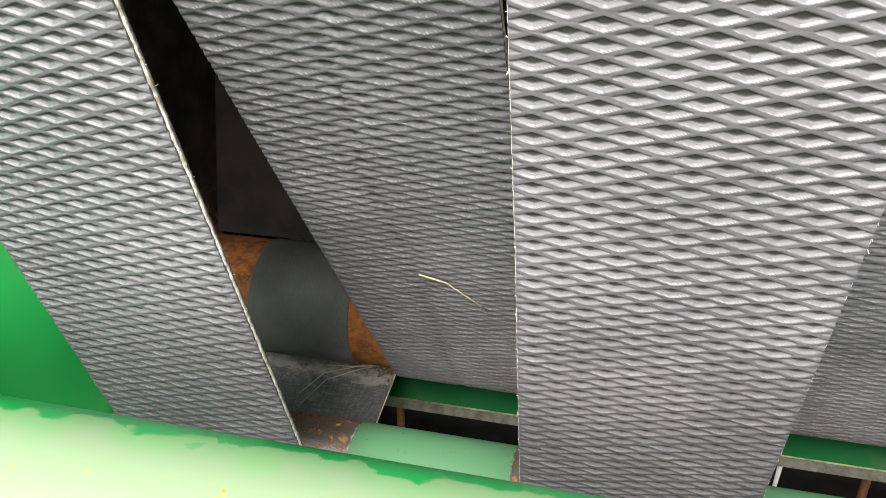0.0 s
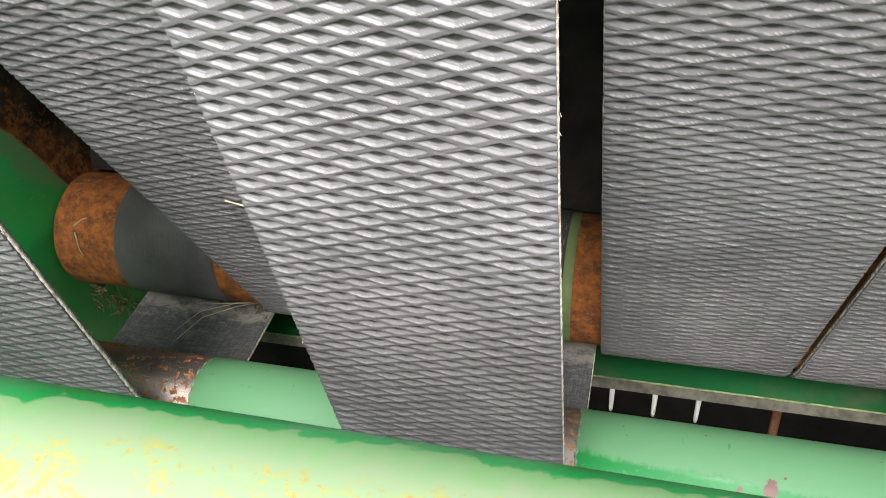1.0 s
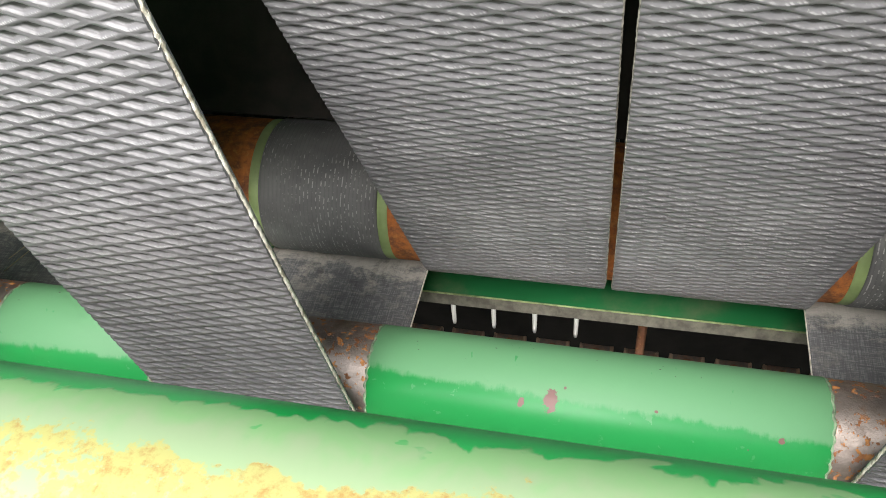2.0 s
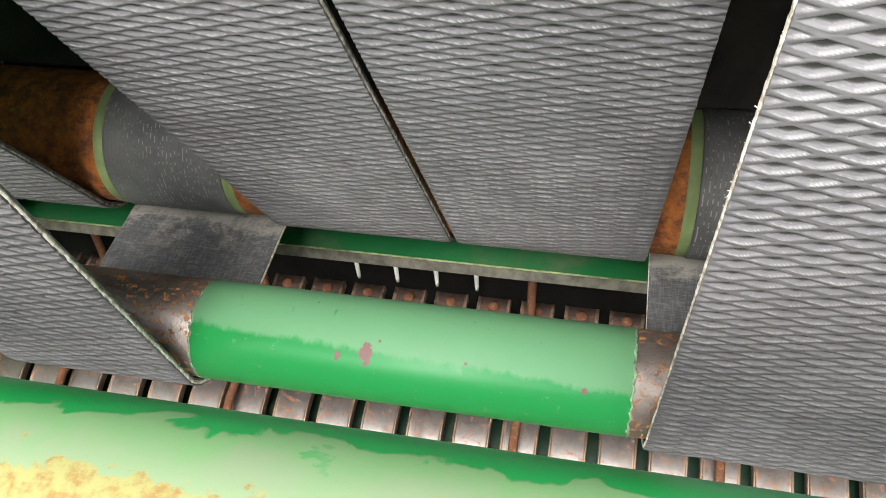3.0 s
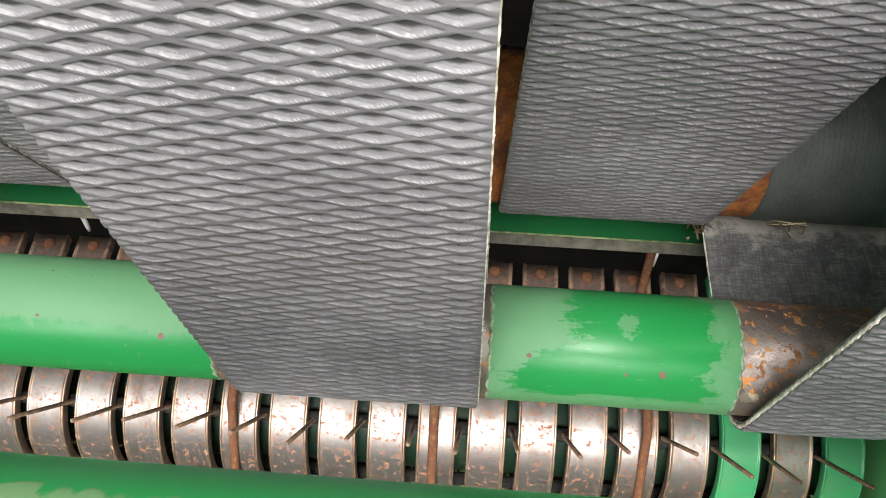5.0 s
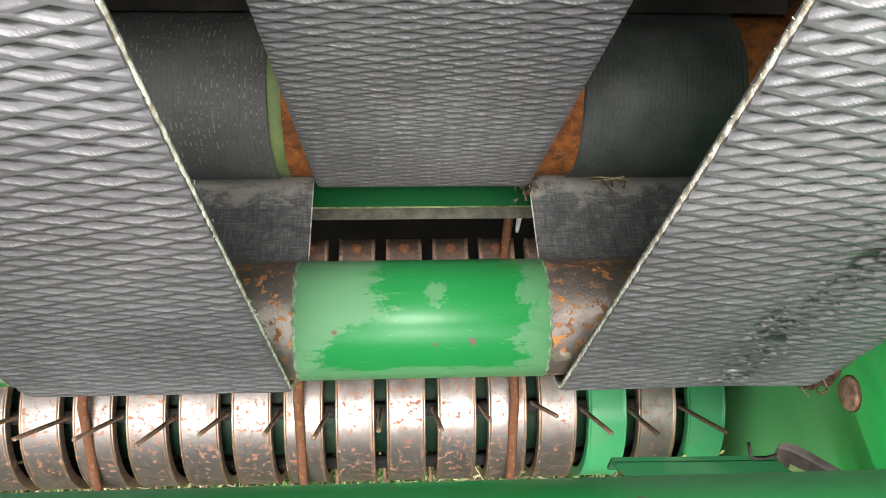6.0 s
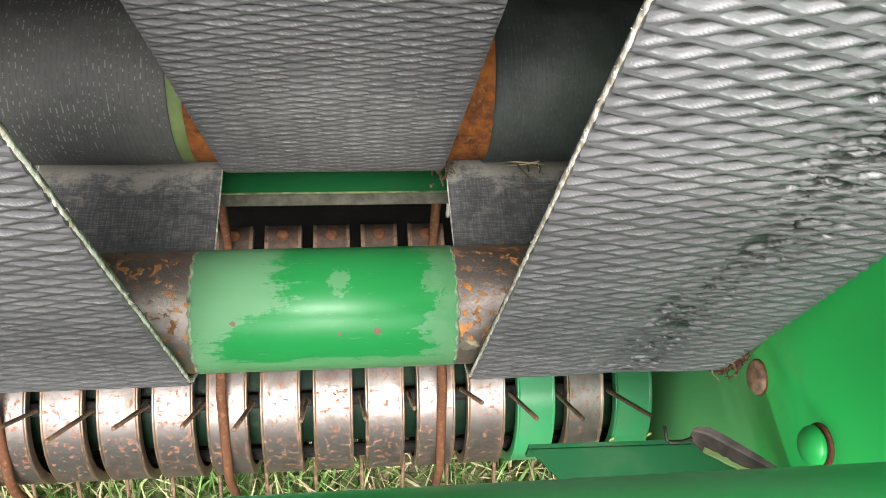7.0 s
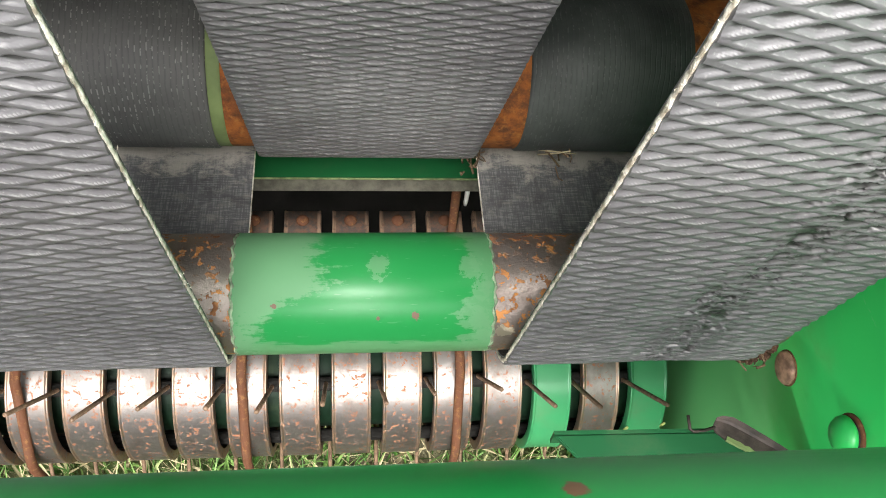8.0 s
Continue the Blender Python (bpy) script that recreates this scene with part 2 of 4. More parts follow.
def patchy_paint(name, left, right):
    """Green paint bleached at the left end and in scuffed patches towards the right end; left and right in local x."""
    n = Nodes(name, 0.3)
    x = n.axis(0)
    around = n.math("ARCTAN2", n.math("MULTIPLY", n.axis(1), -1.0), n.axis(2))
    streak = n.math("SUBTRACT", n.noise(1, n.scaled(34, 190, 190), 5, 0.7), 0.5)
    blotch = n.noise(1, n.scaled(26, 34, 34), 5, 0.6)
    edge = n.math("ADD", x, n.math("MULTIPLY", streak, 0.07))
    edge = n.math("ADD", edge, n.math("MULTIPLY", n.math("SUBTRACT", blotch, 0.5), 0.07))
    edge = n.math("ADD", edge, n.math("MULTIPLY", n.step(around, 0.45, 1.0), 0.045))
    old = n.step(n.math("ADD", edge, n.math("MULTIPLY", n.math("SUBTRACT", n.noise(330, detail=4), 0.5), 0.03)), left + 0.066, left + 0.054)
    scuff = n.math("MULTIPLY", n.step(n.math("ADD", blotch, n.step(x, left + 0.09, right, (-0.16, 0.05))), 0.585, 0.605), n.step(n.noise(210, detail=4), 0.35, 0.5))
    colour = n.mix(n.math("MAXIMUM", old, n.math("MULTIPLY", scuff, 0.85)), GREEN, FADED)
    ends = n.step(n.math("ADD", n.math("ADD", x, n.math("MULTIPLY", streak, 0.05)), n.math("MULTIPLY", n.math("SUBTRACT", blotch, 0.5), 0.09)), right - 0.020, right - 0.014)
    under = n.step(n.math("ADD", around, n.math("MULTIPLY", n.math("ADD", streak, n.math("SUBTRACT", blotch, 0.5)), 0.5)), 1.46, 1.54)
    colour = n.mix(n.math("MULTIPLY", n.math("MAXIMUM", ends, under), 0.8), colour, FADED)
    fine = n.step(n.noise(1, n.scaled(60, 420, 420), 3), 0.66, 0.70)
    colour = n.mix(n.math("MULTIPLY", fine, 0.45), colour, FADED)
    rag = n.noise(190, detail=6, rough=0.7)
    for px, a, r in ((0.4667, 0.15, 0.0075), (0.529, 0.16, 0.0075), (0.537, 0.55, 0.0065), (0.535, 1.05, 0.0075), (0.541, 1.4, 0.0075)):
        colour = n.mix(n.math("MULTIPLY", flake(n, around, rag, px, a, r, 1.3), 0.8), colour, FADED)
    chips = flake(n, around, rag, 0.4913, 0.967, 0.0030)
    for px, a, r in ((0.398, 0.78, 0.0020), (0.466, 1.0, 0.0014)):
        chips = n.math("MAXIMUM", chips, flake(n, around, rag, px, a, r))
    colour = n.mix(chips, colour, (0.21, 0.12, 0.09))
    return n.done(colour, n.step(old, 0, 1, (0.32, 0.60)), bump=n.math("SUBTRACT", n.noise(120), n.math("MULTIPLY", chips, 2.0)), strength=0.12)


def tube_paint(name):
    """Beam paint: deep green kept on the far flank, bleached above, yellowed and rusting on top along its middle."""
    n = Nodes(name, 0.45, spec=0.35)
    x = n.math("ADD", n.axis(0), 0.3)
    around = n.math("ARCTAN2", n.math("MULTIPLY", n.axis(1), -1.0), n.axis(2))
    ragged = n.math("SUBTRACT", n.noise(1, n.scaled(46, 40, 40), 4, 0.5, 1.2), 0.5)
    soft = n.math("SUBTRACT", n.noise(1, n.scaled(9, 9, 9), 3), 0.5)
    right = n.step(x, 0.76, 1.2)
    lobes = n.math("SUBTRACT", n.noise(1, n.scaled(34, 16, 16), 3, 0.55, 0.6), 0.5)
    edge = n.math("ADD", around, n.math("ADD", n.math("MULTIPLY", ragged, 0.50), n.math("MULTIPLY", lobes, 0.55)))
    edge = n.math("ADD", edge, n.step(x, -0.1, 0.25, (-0.06, 0.06)))
    edge = n.math("SUBTRACT", edge, n.math("MULTIPLY", right, 0.9))
    edge = n.math("ADD", edge, n.math("MULTIPLY", n.math("SUBTRACT", n.noise(1, n.scaled(120, 70, 70), 3), 0.5), 0.16))
    old = n.step(edge, -0.57, -0.53)
    mid = n.step(edge, -0.50, -0.15)
    left_over = n.math("MULTIPLY", n.step(n.noise(1, n.scaled(50, 70, 70), 3), 0.66, 0.69), n.step(edge, -0.2, -0.4))
    colour = n.mix(n.math("MULTIPLY", old, n.math("SUBTRACT", 1.0, n.math("MULTIPLY", left_over, 0.7))), (0.014, 0.32, 0.07), (0.18, 0.36, 0.15))
    colour = n.mix(n.math("MULTIPLY", mid, old), colour, PALE)
    thick = n.math("MULTIPLY", n.step(x, 0.0, 0.33), n.step(x, 0.85, 0.60))
    bloom = n.math("ADD", n.math("ADD", around, n.math("MULTIPLY", soft, 0.5)), n.math("MULTIPLY", ragged, 0.5))
    speck = n.math("ADD", n.noise(270, detail=4, rough=0.6), n.math("MULTIPLY", n.math("SUBTRACT", n.noise(42, detail=4), 0.5), 0.75))
    here = n.math("ADD", n.step(bloom, -0.34, -0.06, (-0.46, 0.17)), n.step(thick, 0.0, 1.0, (-0.165, 0.17)))
    here = n.math("ADD", here, n.step(x, -0.28, 0.02, (-0.13, 0.0)))
    sick = n.step(n.math("ADD", speck, here), 0.50, 0.66)
    colour = n.mix(n.math("MULTIPLY", sick, 0.72), colour, n.mix(thick, (0.36, 0.32, 0.075), YELLOW))
    brown = n.math("MULTIPLY", sick, n.step(n.math("ADD", n.noise(230, detail=6, rough=0.7), n.math("MULTIPLY", thick, 0.08)), 0.50, 0.76))
    colour = n.mix(n.math("MULTIPLY", brown, 0.8), colour, (0.28, 0.15, 0.045))
    dx, da = n.math("SUBTRACT", x, 0.7945), n.math("MULTIPLY", n.math("SUBTRACT", around, -0.746), 0.055)
    spot = n.math("ADD", n.math("SQRT", n.math("ADD", n.math("MULTIPLY", dx, dx), n.math("MULTIPLY", da, da))), n.math("MULTIPLY", n.math("SUBTRACT", n.noise(300, detail=4), 0.5), 0.004))
    colour = n.mix(n.step(spot, 0.0030, 0.0022), colour, (0.22, 0.11, 0.06))
    return n.done(colour, n.step(old, 0, 1, (0.3, 0.6)), bump=n.math("SUBTRACT", old, brown), strength=0.12)


def plain(name, colour, rough=0.8, spread=0.25, scale=20, metal=0.0):
    n = Nodes(name, rough, metal, 0.35)
    low, high = (tuple(c * k for c in colour) for k in (1 - spread, 1 + spread))
    return n.done(n.mix(n.step(n.noise(scale, n.scaled(1, 1, 1, True), 6), 0.3, 0.7), low, high), bump=n.noise(scale * 12), strength=0.3)


def from_liner(n):
    """How far a point of the side sheets lies behind the liner's front edge, roughened."""
    d = n.math("ADD", n.math("MULTIPLY", n.axis(1), 0.78), n.math("MULTIPLY", n.axis(2), 0.626))
    return n.math("ADD", n.math("SUBTRACT", d, 1.145), n.math("MULTIPLY", n.math("SUBTRACT", n.noise(28, detail=5), 0.5), 0.09))


def liner_steel(name):
    """Rubbed steel, its brown darkened for the chamber's shade, rusting in specks along its front edge."""
    n = Nodes(name, 0.62, spec=0.4)
    # brown base with the shade of the interior put into it
    colour = n.mix(n.step(n.noise(24, detail=6), 0.35, 0.7), (0.022, 0.018, 0.014), (0.085, 0.062, 0.045))
    rusty = n.step(n.math("ADD", n.noise(130, detail=5, rough=0.7), n.step(from_liner(n), 0.0, 0.10, (0.16, -0.12))), 0.52, 0.62)
    colour = n.mix(n.math("MULTIPLY", rusty, 0.85), colour, n.mix(n.step(n.noise(60), 0.4, 0.6), (0.16, 0.06, 0.02), (0.42, 0.17, 0.045)))
    return n.done(colour, bump=n.noise(200, detail=5), strength=0.4)


def side_paint(name):
    """Glossy green, scoured dull and pale along the liner and dusty low down beside the pickup."""
    n = Nodes(name, 0.33)
    grime = n.step(n.noise(13, detail=8, rough=0.68), 0.50, 0.80)
    base = n.mix(n.step(n.noise(4, detail=3), 0.3, 0.7), (0.020, 0.36, 0.077), (0.025, 0.45, 0.095))
    base = n.mix(n.math("MULTIPLY", grime, 0.3), base, (0.16, 0.22, 0.10))
    scour = n.step(from_liner(n), -0.020, -0.004)
    scour = n.math("MULTIPLY", scour, n.step(n.axis(2), 0.60, 0.68))
    base = n.mix(n.math("MULTIPLY", scour, 0.75), base, (0.15, 0.26, 0.12))
    dust = n.math("ADD", n.axis(1), n.math("MULTIPLY", n.math("SUBTRACT", n.noise(18, detail=5), 0.5), 0.11))
    dust = n.math("MULTIPLY", n.step(dust, 0.655, 0.735), n.step(n.axis(2), 0.60, 0.45))
    base = n.mix(n.math("MULTIPLY", dust, 0.7), base, (0.15, 0.44, 0.17))
    scratch = n.math("MULTIPLY", n.step(n.noise(1, n.scaled(60, 60, 420), 3), 0.66, 0.69), n.step(n.noise(9, detail=3), 0.5, 0.62))
    base = n.mix(n.math("MULTIPLY", scratch, 0.5), base, (0.20, 0.36, 0.18))
    rough = n.math("ADD", 0.33, n.math("MULTIPLY", n.math("MAXIMUM", n.math("MAXIMUM", dust, scour), grime), 0.3))
    return n.done(base, rough, bump=n.noise(60, detail=5), strength=0.06)


def soil(name):
    n = Nodes(name, 0.95, spec=0.2)
    colour = n.mix(n.step(n.noise(9, detail=8), 0.35, 0.65), (0.14, 0.12, 0.08), (0.26, 0.23, 0.155))
    return n.done(n.mix(n.step(n.noise(2.5, detail=5), 0.4, 0.6), colour, (0.16, 0.20, 0.08)), bump=n.noise(60, detail=8), strength=1.0, depth=0.01)


def blade(name):
    n = Nodes(name, 0.55, spec=0.4)
    island = n.tree.nodes.new("ShaderNodeNewGeometry").outputs["Random Per Island"]
    colour = n.mix(n.step(island, 0.0, 0.62), (0.06, 0.17, 0.03), (0.20, 0.33, 0.09))
    return n.done(n.mix(n.step(island, 0.58, 0.66), colour, (0.52, 0.45, 0.27)))


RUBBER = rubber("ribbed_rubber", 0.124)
FABRIC = fabric("belt_fabric")
CORD = cord("frayed_cord")
DULL_CORD = cord("dull_cord", (0.12, 0.11, 0.095), (0.42, 0.39, 0.33))
SLEEVE = sleeve_rubber("black_rubber", 0.6, (0.080, 0.079, 0.078), (0.145, 0.142, 0.138))
GREY_SLEEVE = sleeve_rubber("grey_rubber", 0.08, (0.070, 0.068, 0.067), (0.125, 0.121, 0.118))
SMOOTH_SLEEVE = sleeve_rubber("smooth_black_rubber", 0.10, (0.030, 0.036, 0.033), (0.085, 0.094, 0.088))
RUSTY = rust("rust")
BROWN_RUST = rust("brown_rust", (0.135, 0.062, 0.036))
STEEL = worn_steel("worn_steel")
BAND = band_steel("band_steel")
PAINT = green_paint("green_paint", (0.022, 0.40, 0.085), 0.35)
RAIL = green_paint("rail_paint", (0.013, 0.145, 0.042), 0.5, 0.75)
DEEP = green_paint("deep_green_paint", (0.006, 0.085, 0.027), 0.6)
BAND_PAINT = green_paint("stripper_paint", (0.05, 0.30, 0.12), 0.3)
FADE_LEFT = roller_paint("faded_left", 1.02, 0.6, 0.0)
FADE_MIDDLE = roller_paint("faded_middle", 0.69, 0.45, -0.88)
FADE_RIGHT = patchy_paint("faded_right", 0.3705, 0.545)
RIM = plain("rubbed_rim", (0.22, 0.30, 0.19), 0.6, 0.5, 140)
FRINGE = plain("old_green_fringe", (0.19, 0.25, 0.10), 0.6)
TUBE = tube_paint("weathered_beam_paint")
STRAW = plain("dry_straw", (0.44, 0.37, 0.24), 0.7, 0.2, 90)
# near-black: the shade inside the machine is put into this colour
SHADE_BLACK = plain("shade_inside", (0.018, 0.017, 0.015), 0.9)
EDGE = plain("rubbed_edge", (0.30, 0.36, 0.17), 0.6, 0.5, 60)
STRIP = plain("worn_lip", (0.135, 0.125, 0.10), 0.6, 0.4, 70)
SCRAP = plain("leaf_scrap", (0.42, 0.46, 0.16), 0.6, 0.3, 200)
TIP = plain("bright_tip", (0.75, 0.74, 0.70), 0.35, 0.1)
SOIL = soil("soil")
BLADE = blade("grass_blade")
TINE = plain("tine_steel", (0.20, 0.13, 0.085), 0.5, 0.4, 120)
# drum green darkened to near-black, the shade inside the bands
DRUM = green_paint("shaded_drum_paint", (0.003, 0.022, 0.009), 0.6)
CHAFF = plain("brown_chaff", (0.15, 0.10, 0.06), 0.85, 0.5, 70)
LIGHT_BLOCK = plain("light_block_dark", (0.045, 0.043, 0.040), 0.85, 0.3, 6)
LINER = liner_steel("dark_liner")
SIDE = side_paint("side_sheet_paint")
PANEL = plain("stained_shaded_panel", (0.017, 0.013, 0.010), 0.75, 0.6, 26)
FLAP = plain("brown_flap", (0.060, 0.043, 0.040), 0.6, 0.5, 60)
RUBBED = plain("rubbed_rust", (0.32, 0.19, 0.13), 0.5, 0.55, 110)
RAG = plain("matted_chaff", (0.085, 0.045, 0.028), 0.9, 0.5, 160)


# ---- mesh helpers ----
def thing(name, at, label, category, group="", kind=""):
    ob = new(name)
    ob.location = at
    ob.empty_display_size = 0.05
    return tagged(ob, label, category, group, kind)


def origin(ob):
    spot = Vector()
    while ob is not None:
        spot += ob.location
        ob = ob.parent
    return spot


def attach(name, data, material, parent=None, label="", smooth=True):
    ob = new(name, data)
    if material is not None:
        data.materials.clear()
        data.materials.append(material)
    data.polygons.foreach_set("use_smooth", np.full(len(data.polygons), smooth))
    if parent is not None:
        data.transform(Matrix.Translation(-origin(parent)))
        ob.parent = parent
    if label:
        ob["label"] = label
    return ob


def part(name, bm, material, parent, label="", smooth=False):
    """Links a bmesh, in world metres, as one mesh under a thing or a part."""
    data = bpy.data.meshes.new(name)
    bmesh.ops.recalc_face_normals(bm, faces=bm.faces)
    bm.to_mesh(data)
    bm.free()
    return attach(name, data, material, parent, label, smooth)


def sheet(name, grids):
    """One mesh from grids of points, each an array of rows x columns x 3."""
    points, faces, base = [], [], 0
    for g in grids:
        rows, cols = g.shape[:2]
        k = base + np.arange(rows * cols).reshape(rows, cols)
        faces.append(np.stack([k[:-1, :-1], k[:-1, 1:], k[1:, 1:], k[1:, :-1]], -1).reshape(-1, 4))
        points.append(g.reshape(-1, 3))
        base += rows * cols
    points, faces = np.concatenate(points), np.concatenate(faces)
    data = bpy.data.meshes.new(name)
    data.vertices.add(len(points))
    data.vertices.foreach_set("co", points.astype(np.float32).ravel())
    data.loops.add(faces.size)
    data.loops.foreach_set("vertex_index", faces.astype(np.int32).ravel())
    data.polygons.add(len(faces))
    data.polygons.foreach_set("loop_start", np.arange(0, faces.size, 4, dtype=np.int32))
    data.update(calc_edges=True)
    return data


def box(low, high, bevel=0.0, bm=None):
    bm = bm or bmesh.new()
    made = bmesh.ops.create_cube(bm, size=1.0)["verts"]
    size = [b - a for a, b in zip(low, high)]
    for v in made:
        v.co = Vector([a + (c + 0.5) * s for a, c, s in zip(low, v.co, size)])
    if bevel:
        bmesh.ops.bevel(bm, geom=list({e for v in made for e in v.link_edges}), offset=bevel, segments=2, affect="EDGES", profile=0.6)
    return bm


def lathe(profile, y, z, steps=72, bm=None):
    """A turned shape on an axis along x; profile: rows of x and radius."""
    bm = bm or bmesh.new()
    rings = []
    for x, r in profile:
        rings.append([bm.verts.new((x, y + r * math.cos(a), z + r * math.sin(a))) for a in (2 * math.pi * k / steps for k in range(steps))])
    for a, b in zip(rings, rings[1:]):
        for k in range(steps):
            bm.faces.new((a[k], a[(k + 1) % steps], b[(k + 1) % steps], b[k]))
    for ring in (rings[0], rings[-1]):
        if profile[0][1] > 0:
            bm.faces.new(ring)
    return bm


def section(x0, x1, radius, edge=0.0012):
    return [(x0, radius - edge), (x0 + edge, radius), (x1 - edge, radius), (x1, radius - edge)]


def rod(points, radius, sides=8, bm=None, taper=1.0):
    """A round bar through points."""
    bm = bm or bmesh.new()
    points = [Vector(p) for p in points]
    rings = []
    for k, p in enumerate(points):
        ahead = (points[min(k + 1, len(points) - 1)] - points[max(k - 1, 0)]).normalized()
        side = ahead.cross(Vector((1, 0, 0)))
        side = side.normalized() if side.length > 1e-4 else Vector((0, 1, 0))
        up = ahead.cross(side)
        r = radius * (1 + (taper - 1) * k / (len(points) - 1))
        rings.append([bm.verts.new(p + r * (math.cos(a) * side + math.sin(a) * up)) for a in (2 * math.pi * j / sides for j in range(sides))])
    for a, b in zip(rings, rings[1:]):
        for k in range(sides):
            bm.faces.new((a[k], a[(k + 1) % sides], b[(k + 1) % sides], b[k]))
    bm.faces.new(rings[0])
    bm.faces.new(rings[-1])
    return bm


def plate(outline, thick, axis=0, bevel=0.0):
    """A flat plate: outline in the two other axes, thick = (from, to) on the axis."""
    bm = bmesh.new()
    def at(p, t):
        c = list(p)
        c.insert(axis, t)
        return c
    a = [bm.verts.new(at(p, thick[0])) for p in outline]
    b = [bm.verts.new(at(p, thick[1])) for p in outline]
    bm.faces.new(a)
    bm.faces.new(b[::-1])
    for k in range(len(a)):
        bm.faces.new((a[k], a[(k + 1) % len(a)], b[(k + 1) % len(a)], b[k]))
    if bevel:
        bmesh.ops.bevel(bm, geom=bm.edges[:], offset=bevel, segments=2, affect="EDGES")
    return bm


# ---- belts' plan ----
# edges of each belt, left and right: at 1.00 m and 0.68 m above the ground, and past the roller below
NEAR = [
    ((-0.4163, -0.2479), (-0.4262, -0.2499), (-0.4150, -0.2476)),
    ((-0.0585, 0.1124), (-0.0617, 0.1137), (-0.0545, 0.1197)),
    ((0.4892, 0.6645), (0.4898, 0.6685), (0.4900, 0.6715)),
    ((0.8650, 1.0474), (0.8626, 1.0487), (0.8650, 1.0520)),
]
FAR = [
    ((-0.2370, -0.0676), (-0.2358, -0.0620), (-0.2358, -0.0620)),
    ((0.1271, 0.2985), (0.1273, 0.3021), (0.1273, 0.3021)),
    ((0.3061, 0.4814), (0.3089, 0.4833), (0.3089, 0.4833)),
    ((0.6812, 0.8523), (0.6795, 0.8567), (0.6795, 0.8567)),
]
NEAR_GAP, SLACK_GAP, FAR_GAP = 0.0012, 0.0042, 0.0022  # between the rollers and the belts' inner faces


def front_line(c, r, slope):
    """The eye-side tangent of a circle, going down and back with that slope of y over z."""
    way = np.array([slope, -1.0]) / math.hypot(slope, 1)
    out = np.array([way[1], -way[0]])
    return np.array(c) + r * out, way


# the upper roller lies where both front runs touch it
def meet():
    p, d = front_line(R1, R1_RADIUS + NEAR_GAP, 0.2236)
    q, e = front_line(R2, R2_RADIUS + FAR_GAP, 0.5344)
    p, q = p - UPPER_RADIUS * np.array([d[1], -d[0]]), q - UPPER_RADIUS * np.array([e[1], -e[0]])
    s = np.linalg.solve(np.array([d, -e]).T, q - p)
    return tuple(p + s[0] * d)


UPPER = meet()


def loop(circles, fine, coarse, upto):
    """A belt's closed way round circles (y, z, radius), as arrays of points and outward normals; fine steps until upto on it."""
    n = len(circles)
    line = []
    for k in range(n):
        (y1, z1, r1), (y2, z2, r2) = circles[k], circles[(k + 1) % n]
        d = np.array([y2 - y1, z2 - z1])
        size = np.hypot(*d)
        d = d / size
        c = (r1 - r2) / size
        out = c * d + math.sqrt(1 - c * c) * np.array([d[1], -d[0]])
        line.append((np.array([y1, z1]) + r1 * out, np.array([y2, z2]) + r2 * out, out))
    pieces = []
    for k in range(n):
        a, b, out = line[k]
        pieces.append(("run", a, b, out))
        y, z, r = circles[(k + 1) % n]
        after = line[(k + 1) % n][2]
        a0 = math.atan2(out[1], out[0])
        turn = (math.atan2(after[1], after[0]) - a0) % (2 * math.pi)
        pieces.append(("arc", np.array([y, z]), r, a0, turn))
    points, normals = [], []
    for k, piece in enumerate(pieces):
        step = fine if k < upto else coarse
        if piece[0] == "run":
            _, a, b, out = piece
            m = max(2, int(np.hypot(*(b - a)) / step))
            f = np.arange(m)[:, None] / m
            points.append(a + f * (b - a))
            normals.append(np.repeat(out[None], m, 0))
        else:
            _, c, r, a0, turn = piece
            m = max(10, int(r * turn / step))
            a = a0 + turn * np.arange(m) / m
            w = np.stack([np.cos(a), np.sin(a)], -1)
            points.append(c + r * w)
            normals.append(w)
    return np.concatenate(points), np.concatenate(normals), sum(len(p) for p in points[:upto]), len(points[0])


# ---- setting ----
GROUND = -0.102


